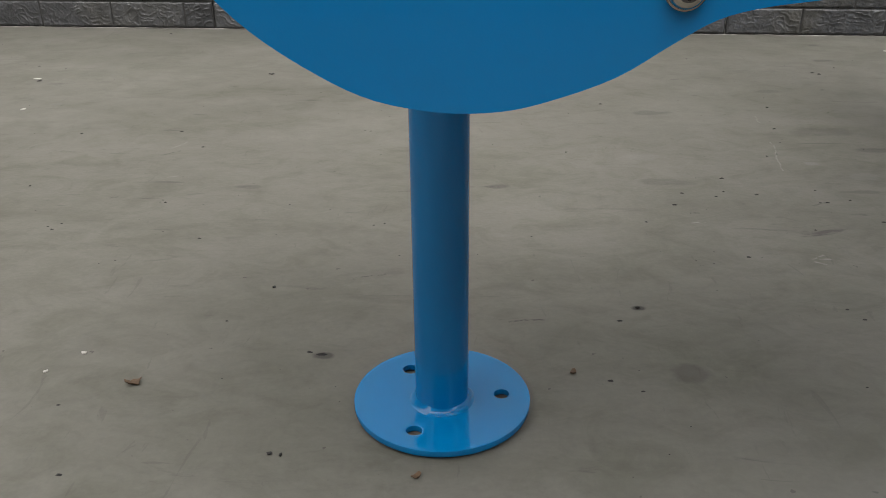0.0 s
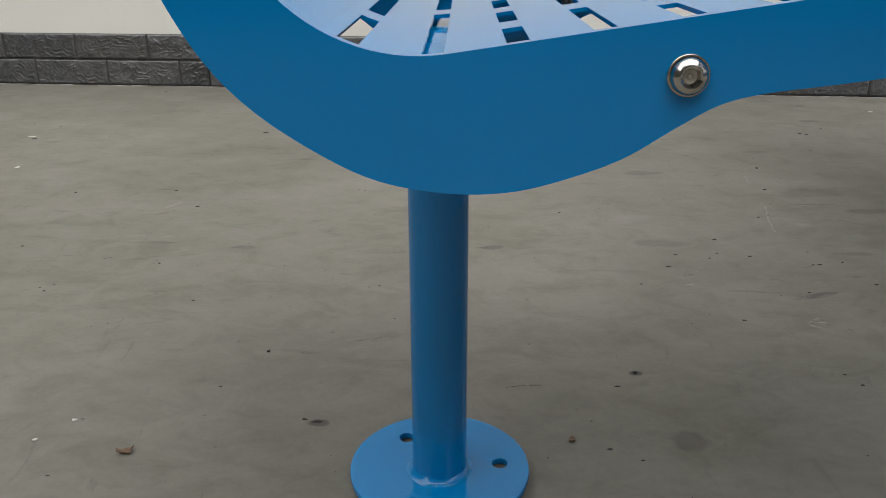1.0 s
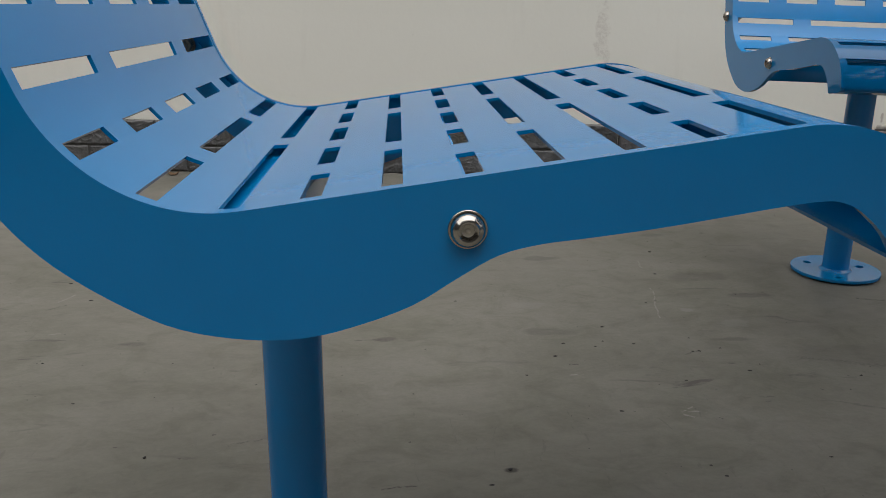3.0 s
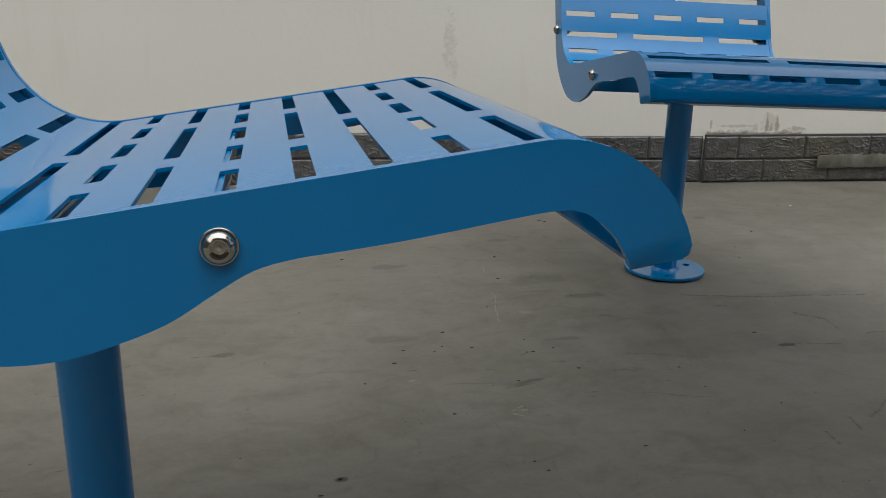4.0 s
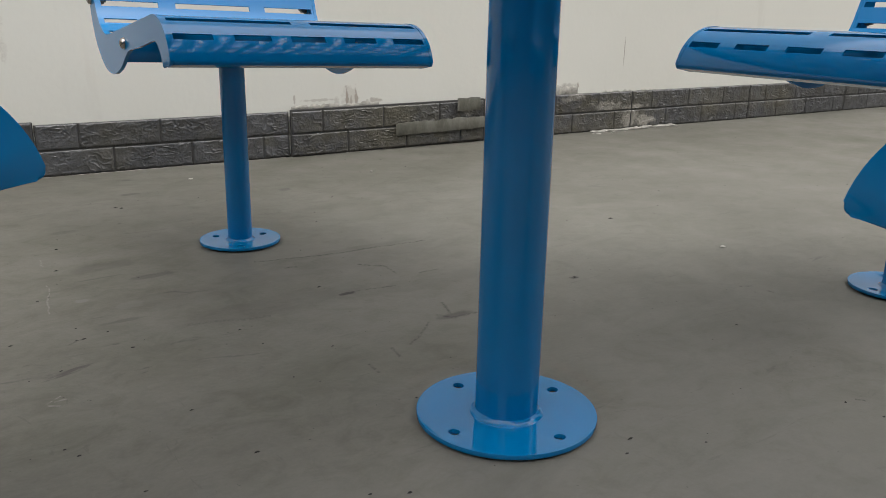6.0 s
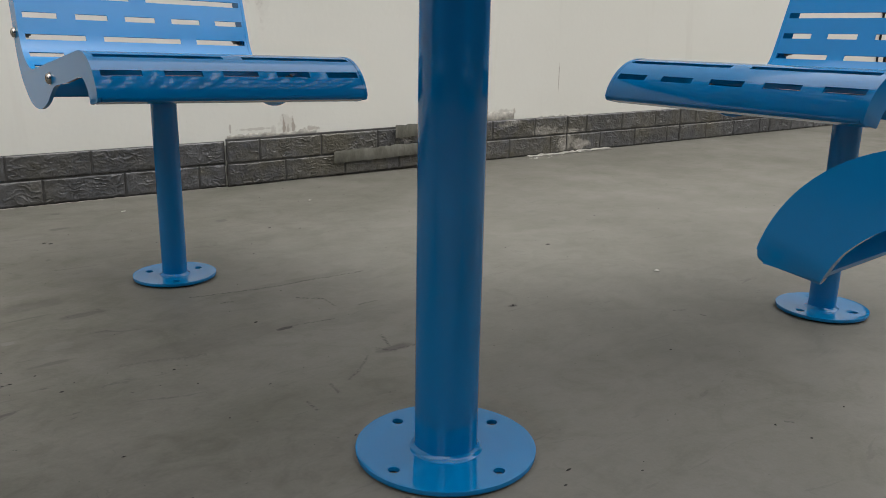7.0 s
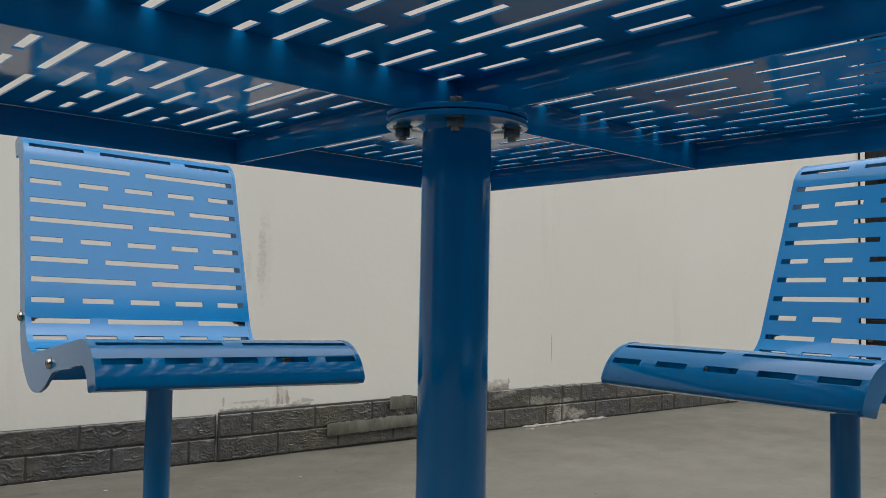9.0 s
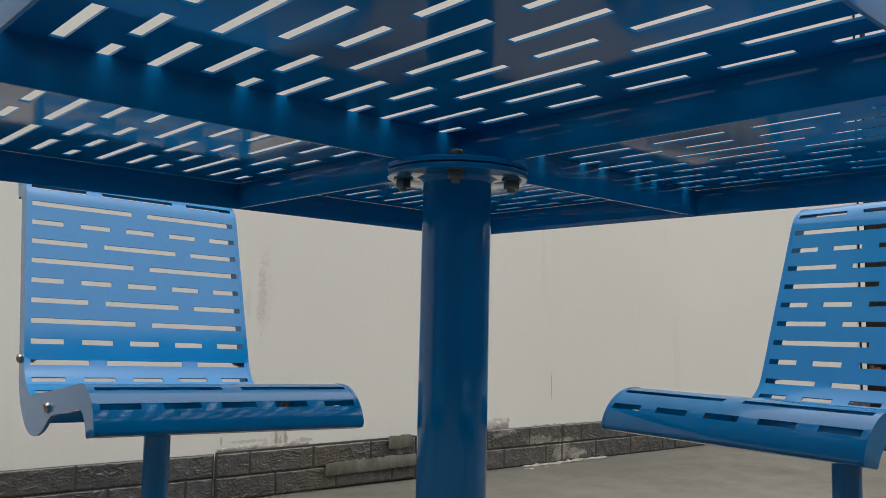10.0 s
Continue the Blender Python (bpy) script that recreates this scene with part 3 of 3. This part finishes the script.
def make_socket():
    """The drilled cone at the socket's bottom."""
    bm = bmesh.new()
    lathe(bm, [(0.0033, 0.0036), (0.0031, 0.0039), (0.0016, 0.0036), (0.0009, 0.0046), (0.0003, 0.0047)], 24)
    return finish(bm, "socket", SOCKET)


def make_nut():
    bm = bmesh.new()
    lathe(bm, [(0.0105, 0.0), (0.0105, 0.0015)], 24)
    hex_prism(bm, 0.0092, 0.0015, 0.0105)
    lathe(bm, [(0.005, 0.0105), (0.005, 0.014), (0.0042, 0.0148)], 16)
    return finish(bm, "nut", DULL_STEEL)


def tube_mesh(name, radius, z0, z1, n=64):
    bm = bmesh.new()
    lathe(bm, [(radius, z0 + (z1 - z0) * k / 12) for k in range(13)], n)
    return finish(bm, name, PAINT)


def make_cross_bar():
    bm = bmesh.new()
    half = SEAT_W / 2 - PLATE - 0.0055
    box(bm, -0.022, 0.030, SEAT_OFF - half, SEAT_OFF + half, 0.366, 0.4040, 0.003)
    return finish(bm, "cross_bar", PAINT)


def make_front_bar():
    """A flat strap under the seat between the front bolts."""
    bm = bmesh.new()
    half = SEAT_W / 2 - PLATE - 0.0085
    box(bm, 0.1200, 0.1245, SEAT_OFF - half, SEAT_OFF + half, 0.4102, 0.4262, 0.001)
    return finish(bm, "front_bar", PAINT)


def make_bracket_arm():
    """A flat strap inside the side plate from one bolt to the other."""
    bm = bmesh.new()
    low = [(-0.124, 0.470), (-0.100, 0.432), (-0.070, 0.397), (-0.030, 0.370), (0.025, 0.358), (0.080, 0.372), (0.135, 0.394)]
    high = [(-0.102, 0.474), (-0.082, 0.444), (-0.057, 0.419), (-0.020, 0.399), (0.025, 0.396), (0.080, 0.404), (0.130, 0.412)]
    line = smooth_line(low, 3) + smooth_line(high, 3)[::-1]
    a = [bm.verts.new((p.x, -0.0025, p.y)) for p in line]
    b = [bm.verts.new((p.x, 0.0025, p.y)) for p in line]
    for k in range(len(a)):
        bm.faces.new((a[k], a[(k + 1) % len(a)], b[(k + 1) % len(a)], b[k]))
    bm.faces.new(a)
    bm.faces.new(b[::-1])
    return finish(bm, "bracket_arm", PAINT)


POLE_R, CHAIR_DISC_R, DISC_T = 0.0245, 0.0815, 0.0062
BOLTS = [(0.1236, 0.4036), (-0.1151, 0.4715)]
CHAIR_MESH = {}


def chair(m, label, lean, tip, foot, spin, shift):
    """One perforated chair. lean and tip: small tilts of the shell; foot, spin: shift and turn of its foot plate; shift: of the slots in its back."""
    if not CHAIR_MESH:
        holes = [2 * math.pi * k / 3 for k in range(3)]
        CHAIR_MESH.update(plate=make_side_plate(), bolt=make_bolt(), socket=make_socket(), nut=make_nut(), bar=make_cross_bar(), front=make_front_bar(), arm=make_bracket_arm(),
                          pole=tube_mesh("pole", POLE_R, DISC_T - 0.001, 0.368), disc=finish(drilled_disc(CHAIR_DISC_R, DISC_T, 0.0555, 0.007, holes, dish=0.0034), "foot_plate", PAINT),
                          weld=finish(weld_ring(POLE_R, 0.006, 5), "weld_bead", PAINT, 60))
    c = CHAIR_MESH
    root = thing("chair", m, label, "chair", "chairs round the table")
    tilt = pose(0, 0, 0, lean, tip, 0)
    part("seat_shell", make_seat_sheet(shift), root, tilt, "slotted sheet bent into seat and back")
    for side in (-1, 1):
        w = SEAT_OFF + side * (SEAT_W / 2 - PLATE / 2)
        plate = part("side_plate", c["plate"], root, tilt @ pose(0, w, 0))
        part("bracket_arm", c["arm"], root, tilt @ pose(0, w - side * 0.0056, 0))
        for s, z in BOLTS:
            bolt = part("bolt", c["bolt"], plate, pose(s, side * (PLATE / 2 + 0.0002), z, -90 * side, 0, 0) @ pose(0, 0, 0, 0, 0, 25 + 70 * side + s * 200), "stainless button-head bolt")
            part("bolt_socket", c["socket"], plate, bolt.matrix_basis.copy(), "bright drilled hexagon socket")
            part("nut", c["nut"], plate, pose(s, -side * (PLATE / 2 + 0.0056), z, 90 * side, 0, 0), "dull zinc nut")
    part("cross_bar", c["bar"], root, tilt)
    part("front_bar", c["front"], root, tilt)
    part("pole", c["pole"], root, pose(*foot))
    part("foot_plate", c["disc"], root, pose(*foot, 0, 0, spin), "round foot plate with three holes")
    part("weld_bead", c["weld"], root, pose(foot.x, foot.y, DISC_T, 0, 0, spin))
    return root


def deg(r):
    return math.degrees(r)


# place, turn, tilts, foot's offset along world x and y, turn of the foot, shift of the slots
CHAIRS = [(-0.0124, 0.6122, 0.03, -0.0156, -0.0015, 0.0, 0.0098, 6, -0.0065, "glossy blue slotted steel chair on a single post"),
          (0.9275, 1.4798, -92.6, -0.0280, 0.0032, 0.0, 0.002, 130, 0.004, "glossy blue slotted steel chair standing before the wall"),
          (1.7801, 0.5345, 175.36, 0.0075, -0.0103, 0.018, 0.026, 165, 0.008, "glossy blue slotted steel chair facing the table post"),
          (0.921, -0.264, 92.76, 0.034, 0.0277, 0.0, 0.0, 40, 0.0, "glossy blue slotted steel chair, front lip near the table")]
for x, y, turn, lean, tip, fx, fy, spin, shift, label in CHAIRS:
    chair(pose(x, y, 0, 0, 0, turn), label, deg(lean), deg(tip), pose(0, 0, 0, 0, 0, -turn) @ Vector((fx, fy, 0)), spin - turn, shift)

# ---- table ----
TABLE_X, TABLE_Y, TABLE_TURN = 0.8951, 0.5924, 1.70
HALF, LOW, DEEP, TOP_T = 0.5051, 0.7331, 0.040, 0.0020
POST_R = 0.0385


def table_slots():
    """Columns of slots: (x, [(from, to)])."""
    out = []
    kinds = {0: (-0.061, 0.0915, 0.063), 2: (-0.014, 0.1212, 0.0925), 1: (0.0863, 0.1969, 0.167)}
    edge = 0.4725
    for k in range(-11, 13):
        top, period, size = kinds[k % 3]
        slots = []
        for n in range(-8, 9):
            hi = top + n * period
            lo, hi = max(hi - size, -edge), min(hi, edge)
            if hi - lo > 0.012:
                slots.append((lo, hi))
        out.append((-0.0245 + 0.0414 * k, slots))
    return out


def make_table_top():
    columns = table_slots()
    xs = [-HALF, HALF] + [x + d for x, _ in columns for d in (-0.0057, 0.0057)]
    ys = [-HALF, HALF] + [y for _, slots in columns for s in slots for y in s]

    def hole(x, y):
        return any(abs(x - cx) < 0.0057 and any(a < y < b for a, b in slots) for cx, slots in columns)

    def place(x, y):
        return Vector((x, y, LOW + DEEP + TOP_T)), Vector((0, 0, 1))

    return finish(slotted_sheet(spread(xs, 2e-4), spread(ys, 2e-4), hole, place, TOP_T), "tabletop", PAINT, 30)


def make_strip(name, x0, x1, y0, y1, z0, z1, bevel=0.0009):
    bm = bmesh.new()
    box(bm, x0, x1, y0, y1, z0, z1, bevel)
    return finish(bm, name, PAINT)


def make_flange_bolt():
    bm = bmesh.new()
    hex_prism(bm, 0.0076, 0.0150, 0.0225)
    lathe(bm, [(0.0042, -0.0130), (0.0047, -0.0122), (0.0047, 0.0165)], 20)
    hex_prism(bm, 0.0092, -0.0090, 0.0)
    lathe(bm, [(0.0110, 0.0), (0.0110, 0.0012)], 24)
    return finish(bm, "flange_bolt", DULL_STEEL)


def make_table():
    root = thing("picnic_table", pose(TABLE_X, TABLE_Y, 0, 0, 0, TABLE_TURN), "square glossy blue slotted steel table on one post", "table")
    part("tabletop", make_table_top(), root, None, "slotted steel sheet")
    z0, z1 = LOW, LOW + DEEP
    t = 0.003
    for k in range(4):
        skirt = make_strip("skirt", -HALF + (t if k % 2 else 0), HALF - (t if k % 2 else 0), -HALF, -HALF + t, z0, z1 - 0.0003)
        part("skirt", skirt, root, pose(0, 0, 0, 0, 0, 90 * k))
        if k:
            start = 0.0020 if k != 2 else -HALF + t + 0.001
            part("rib", make_strip("rib", start, HALF - t - 0.001, -0.0018, 0.0018, z0 + 0.0005, z1 - 0.0004, 0.0006), root, pose(0, 0, 0, 0, 0, 90 * k))
    holes = [math.pi / 4 + math.pi / 2 * k for k in range(4)]
    upper = finish(drilled_disc(0.079, 0.006, 0.061, 0.006, holes), "upper_flange", PAINT)
    part("upper_flange", upper, root, pose(0, 0, LOW - 0.0025))
    part("lower_flange", upper.copy(), root, pose(0, 0, LOW - 0.0102, 0, 0, 1.5))
    part("post", tube_mesh("post", POST_R, DISC_T - 0.001, LOW - 0.0097), root)
    foot = [math.pi / 2 * k for k in range(4)]
    part("foot_plate", finish(drilled_disc(0.1105, DISC_T, 0.0863, 0.0068, foot, dish=0.0034), "foot_plate", PAINT), root, pose(0, 0, 0, 0, 0, 5.59 - TABLE_TURN), "round foot plate with four holes")
    part("weld_bead", finish(weld_ring(POST_R, 0.007, 8), "weld_bead", PAINT, 60), root, pose(0, 0, DISC_T))
    part("top_weld", finish(weld_ring(POST_R, 0.006, 9), "top_weld", PAINT, 60), root, pose(0, 0, LOW - 0.0102, 180, 0, 0))
    bolt = make_flange_bolt()
    for a in holes:
        part("flange_bolt", bolt, root, pose(0.061 * math.cos(a), 0.061 * math.sin(a), LOW - 0.0114, 0, 0, 17 + deg(a) * 0.7), "zinc bolt with hexagon nut")


make_table()


# ---- loose bits on the floor ----
def ragged_flake(name, size, mat, seed, curl=0.0, long=1.6):
    rnd = random.Random(seed)
    bm = bmesh.new()
    n = 11
    rim_up, rim_low = [], []
    for k in range(n):
        a = 2 * math.pi * k / n
        r = size * rnd.uniform(0.65, 1.1)
        x, y = r * math.cos(a) * long, r * math.sin(a)
        z = curl * (x / size) ** 2 * 0.3 + curl * rnd.uniform(0, 0.4)
        rim_up.append(bm.verts.new((x, y, z + 0.0012)))
        rim_low.append(bm.verts.new((x * 0.96, y * 0.96, z)))
    cu, cl = bm.verts.new((0, 0, 0.0022)), bm.verts.new((0, 0, 0.0))
    for k in range(n):
        j = (k + 1) % n
        bm.faces.new((cu, rim_up[k], rim_up[j]))
        bm.faces.new((cl, rim_low[j], rim_low[k]))
        bm.faces.new((rim_up[k], rim_low[k], rim_low[j], rim_up[j]))
    return finish(bm, name, mat, 50)


def flake(name, x, y, size, mat, turn, seed, label, category, curl=0.0, long=1.6, group=""):
    ob = new(name, ragged_flake(name, size, mat, seed, curl, long))
    ob.matrix_basis = pose(x, y, 0.0, 0, 0, turn)
    tagged(ob, label, category, group)


LEAVES = [(-0.313, 0.647, 0.0050, 20, 0.005), (-0.58, 2.395, 0.012, -15, 0.010), (-0.03, 0.52, 0.003, 50, 0.003), (0.115, 0.675, 0.003, 80, 0.003)]
for k, (x, y, size, turn, curl) in enumerate(LEAVES):
    flake("dry_leaf", x, y, size, LEAF, turn, k + 1, "small curled brown leaf on the cement", "leaf", curl, 1.8, "fallen leaves")
CHIPS = [(1.766, 0.908, 0.0055, 30), (2.706, 2.165, 0.009, 10), (2.722, 2.172, 0.006, 50), (2.69, 2.175, 0.005, 80), (2.80, 2.17, 0.007, 70), (2.86, 2.165, 0.005, 20), (2.765, 2.150, 0.004, 120), (-0.386, 0.70, 0.0022, 0), (-0.41, 0.665, 0.0025, 40), (1.06, 2.14, 0.006, 15), (1.55, 1.98, 0.005, 60),
         (-0.99, 1.85, 0.008, 10), (-0.90, 1.60, 0.005, 90)]
for k, (x, y, size, turn) in enumerate(CHIPS):
    flake("paint_chip", x, y, size, CHIP, turn, k + 20, "small white paint chip on the cement", "chip", size * 0.2, 1.4, "chips")
CLODS = [(-0.456, 1.897, 0.010, 10), (-0.158, 0.546, 0.004, 30), (-0.148, 0.544, 0.003, 80), (0.201, 0.806, 0.004, 0),
         (1.351, 0.933, 0.005, 30), (-0.22, 0.847, 0.004, 60), (0.60, 1.62, 0.004, 0)]
for k, (x, y, size, turn) in enumerate(CLODS):
    flake("dirt_crumb", x, y, size * 0.45, GRIT, turn, k + 50, "dark crumb of dirt on the cement", "dirt", size * 0.25, 1.5, "crumbs")


SPECKS = [(0.805, 1.899, 0.006), (0.57, 1.48, 0.004), (0.508, 1.327, 0.003), (0.308, 1.111, 0.0035), (0.364, 0.939, 0.003), (0.434, 0.807, 0.0025), (0.256, 1.048, 0.0025), (0.438, 1.152, 0.003),
          (0.376, 1.144, 0.0025), (0.329, 1.157, 0.003), (0.581, 1.052, 0.003), (0.478, 1.024, 0.0025), (0.531, 1.122, 0.003), (0.521, 1.121, 0.0025), (-0.46, 1.366, 0.0035), (-0.351, 0.984, 0.0025),
          (-0.856, 2.38, 0.006), (-0.979, 1.834, 0.007), (-0.575, 1.02, 0.002), (-0.565, 1.01, 0.0025), (-0.56, 1.03, 0.002), (1.742, 1.206, 0.006), (1.401, 0.618, 0.003), (0.951, 0.446, 0.0025), (0.669, 0.541, 0.0025), (0.444, 0.785, 0.003), (1.287, 0.324, 0.003),
          (1.047, 0.411, 0.002), (0.795, 1.912, 0.005), (-0.139, 0.703, 0.005), (-0.152, 0.707, 0.003), (0.177, 0.777, 0.003), (0.150, 0.662, 0.003), (0.178, 0.645, 0.002), (-0.372, 0.611, 0.002)]


def make_grit():
    """Specks too small to count, strewn over the yard."""
    rnd = random.Random(77)
    bm = bmesh.new()
    for _ in range(420):
        x, y = rnd.uniform(-1.4, 3.2), rnd.uniform(0.3, 2.3)
        r = 0.0006 + 0.0018 * rnd.random() ** 5
        n = rnd.randint(4, 6)
        a0, long = rnd.uniform(0, 6), rnd.uniform(1, 2.4)
        rim = [bm.verts.new((x + r * long * math.cos(a0 + 6.283 * k / n) * rnd.uniform(0.7, 1.2), y + r * math.sin(a0 + 6.283 * k / n) * rnd.uniform(0.7, 1.2), 0.0002)) for k in range(n)]
        tip = bm.verts.new((x, y, 0.0003 + r * 0.7))
        for k in range(n):
            bm.faces.new((rim[k], rim[(k + 1) % n], tip))
    for x, y, r in SPECKS:
        r *= 0.7
        rim = [bm.verts.new((x + r * 1.5 * math.cos(1.05 * k) * rnd.uniform(0.7, 1.3), y + r * math.sin(1.05 * k) * rnd.uniform(0.7, 1.3), 0.0002)) for k in range(6)]
        tip = bm.verts.new((x, y, 0.0003 + r * 0.5))
        for k in range(6):
            bm.faces.new((rim[k], rim[(k + 1) % 6], tip))
    ob = new("grit", finish(bm, "grit", GRIT))
    tagged(ob, "fine dark grit strewn over the cement floor", "grit", kind="stuff")


make_grit()


# ---- embossed brick strip along the wall ----
COURSE, BRICK_L, JOINT, PANEL_T = 0.0762, 0.2235, 0.004, 0.008
SEAMS = [-2.225, -1.488, -0.750, -0.016, 0.718, 1.454, 2.206, 2.95, 3.69, 4.43, 5.17, 5.55]


def emboss(x, z, seed):
    """Height of the stone-like relief: thin winding folds, broad and fine, over slow swells."""
    at = Vector((x, z, seed * 7.3))
    bend = noise.noise(at * 38) * 0.010
    broad = max(0.0, 1 - abs(noise.noise(Vector((x * 52 + bend * 80, (z + x * 0.25 + bend) * 84, seed * 3.1)))) * 5.0)
    fine = max(0.0, 1 - abs(noise.noise(Vector((x * 92 - bend * 60, (z - x * 0.35 + bend) * 130, seed * 5.7 + 9)))) * 4.0)
    where = min(1.0, max(0.1, 0.62 + noise.noise(at * 16) * 1.5))
    return 0.0027 * broad * where + 0.0014 * fine * (1.2 - where) + 0.0026 * noise.noise(at * 30)


def make_brick(length, seed):
    """One embossed brick of the panel: a grid with rounded edges and a rough stone face."""
    bm = bmesh.new()
    w, h, d = length / 2, (COURSE - JOINT) / 2, 0.0035
    nx, nz = max(8, int(length / 0.0020)), 36
    grid = []
    for i in range(nx + 1):
        column = []
        for k in range(nz + 1):
            x, z = -w + 2 * w * i / nx, -h + 2 * h * k / nz
            rim = min(w - abs(x), h - abs(z))
            rise, flat = min(1.0, rim / 0.0024), min(1.0, rim / 0.005)
            column.append(bm.verts.new((x, -rise * d - flat * emboss(x, z, seed), z)))
        grid.append(column)
    for p, q in zip(grid, grid[1:]):
        for k in range(nz):
            bm.faces.new((p[k], q[k], q[k + 1], p[k + 1]))
    return finish(bm, "brick", FOAM, 80)


BRICKS = {}


def brick_mesh(length, rnd):
    key = (round(length, 3), rnd.randint(0, 3))
    if key not in BRICKS:
        BRICKS[key] = make_brick(key[0], len(BRICKS))
    return BRICKS[key]


def make_strip_panel(u0, u1, index):
    """One foam panel two courses high, with its bricks."""
    rnd = random.Random(index)
    lift = {5: 0.012}.get(index, rnd.uniform(0.0, 0.003))
    bm = bmesh.new()
    top = 2 * COURSE + {5: 0.006}.get(index, 0.0)
    box(bm, 0.0015, u1 - u0 - 0.0015, -PANEL_T, -0.0005, 0.0, top, 0.001, 1)
    root = new("baseboard", finish(bm, "baseboard", FOAM_BACK))
    root.matrix_basis = WALL @ pose(u0, -lift, 0.0, 0, {5: -0.35}.get(index, 0), {5: 0.4}.get(index, 0)) @ Matrix.Diagonal((1, 1, {4: 0.945, 5: 0.95}.get(index, 1.0), 1))
    tagged(root, "dark grey embossed foam brick strip at the wall's foot", "baseboard", kind="structure")
    width = u1 - u0
    for course in range(2):
        start = (-0.5 if course else -0.1) * BRICK_L
        x = start
        while x < width:
            a, b = max(x, 0.002) + JOINT / 2, min(x + BRICK_L, width - 0.002) - JOINT / 2
            if b - a > 0.02:
                ob = part("brick", brick_mesh(b - a, rnd), root, pose((a + b) / 2, -PANEL_T + 0.0002, (course + 0.5) * COURSE + 0.001, 0, 180 * rnd.randint(0, 1), 0))
            x += BRICK_L


for k in range(len(SEAMS) - 1):
    make_strip_panel(SEAMS[k], SEAMS[k + 1], k)


# ---- filler, tape and pale crust at the strip ----
def ragged_band(name, u0, u1, low, high, depth, mat, seed, step=0.02, jag=0.006):
    """A thin uneven strip on the wall's face, in the wall's own frame."""
    rnd = random.Random(seed)
    bm = bmesh.new()
    n = max(2, int((u1 - u0) / step))
    rows = []
    for i in range(n + 1):
        u = u0 + (u1 - u0) * i / n
        a, b = low + rnd.uniform(-jag, jag) * 0.5, high + rnd.uniform(-jag, jag)
        f = depth * rnd.uniform(0.7, 1.2)
        rows.append([bm.verts.new((u, y, z)) for y, z in ((-0.0002, a), (-f, a + 0.001), (-f, b - 0.001), (-0.0002, b))])
    for p, q in zip(rows, rows[1:]):
        for k in range(4):
            bm.faces.new((p[k], q[k], q[(k + 1) % 4], p[(k + 1) % 4]))
    bm.faces.new(rows[0])
    bm.faces.new(rows[-1][::-1])
    return finish(bm, name, mat, 60)


def band(name, m, data, label, category):
    ob = new(name, data)
    ob.matrix_basis = m
    tagged(ob, label, category, kind="structure")


FRONT = WALL @ pose(0, -0.0165, 0)
for k, (a, b, h) in enumerate([(-1.75, -0.60, 0.0022), (-0.45, 0.75, 0.002), (0.80, 1.44, 0.0016), (1.58, 1.80, 0.0016), (2.72, 3.20, 0.006)]):
    band("trim", FRONT, ragged_band("trim", a, b, 0.0, h, 0.002 if k != 4 else 0.028, CAULK, 200 + k, 0.02, 0.0008 if k != 4 else 0.003), "crumbling white filler where strip meets floor", "filler")
for k, (a, b, z, h) in enumerate([(1.465, 1.78, 0.148, 0.013), (2.50, 2.66, 0.150, 0.034), (2.75, 3.1, 0.150, 0.006)]):
    band("trim", WALL @ pose(0, -0.001, 0), ragged_band("trim", a, b, z, z + h, 0.0009, CRUST, 220 + k, 0.010, 0.0050), "pale crust of old filler above the brick strip", "filler")
for k, (a, b, z, h, tilt) in enumerate([(1.831, 2.20, 0.046, 0.042, -1.0), (2.08, 2.178, 0.116, 0.045, -1.5), (2.215, 2.50, 0.056, 0.030, -0.6)]):
    band("trim", WALL @ pose(0, -0.030, 0) @ pose(a, 0, z, 0, tilt, 0), ragged_band("trim", 0, b - a, 0, h, 0.0008, TAPE, 240 + k, 0.013, 0.0030), "dirty peeling tape across the brick strip", "tape")


# ---- end of the wall ----
def make_pipe():
    bm = bmesh.new()
    lathe(bm, [(0.006, 0.0), (0.006, 2.9)], 16)
    root = new("drain_pipe", finish(bm, "drain_pipe", DARK))
    root.matrix_basis = WALL @ pose(5.464, -0.006, 0.0)
    tagged(root, "thin dark cable conduit running up the cream wall", "pipe")
    for z in (0.62, 1.25, 2.1):
        bm = bmesh.new()
        lathe(bm, [(0.011, 0.0), (0.011, 0.03)], 16)
        part("clip", finish(bm, "clip", DARK), root, pose(0, 0, z), "dark clip")


def make_gate():
    root = thing("metal_gate", WALL @ pose(5.60, 0.05, 0), "tall dark boarded metal gate beside the wall", "gate")
    bm = bmesh.new()
    box(bm, 0, 0.06, -0.03, 0.03, 0, 2.5, 0.004)
    post = finish(bm, "gate_post", DARK)
    part("gate_post", post, root)
    part("gate_post", post, root, pose(2.9, 0, 0))
    bm = bmesh.new()
    box(bm, 0, 0.118, -0.012, 0.012, 0.05, 2.4, 0.003)
    board = finish(bm, "board", DARK)
    for k in range(23):
        part("board", board, root, pose(0.07 + 0.122 * k, 0, 0))
    for z in (0.35, 1.3, 2.2):
        bm = bmesh.new()
        box(bm, 0.06, 2.9, -0.035, -0.013, z, z + 0.05, 0.003)
        part("rail", finish(bm, "rail", DARK), root)
    bm = bmesh.new()
    box(bm, 0.02, 0.13, -0.048, -0.036, 0.285, 0.345, 0.003)
    lathe(bm, [(0.012, 0.27), (0.012, 0.36)], 16, pose(0.01, -0.046, 0))
    hinge = finish(bm, "hinge", RUSTY)
    for z in (0.0, 1.6):
        part("hinge", hinge, root, pose(0, 0, z), "rusty brown strap hinge")


make_pipe()
make_gate()
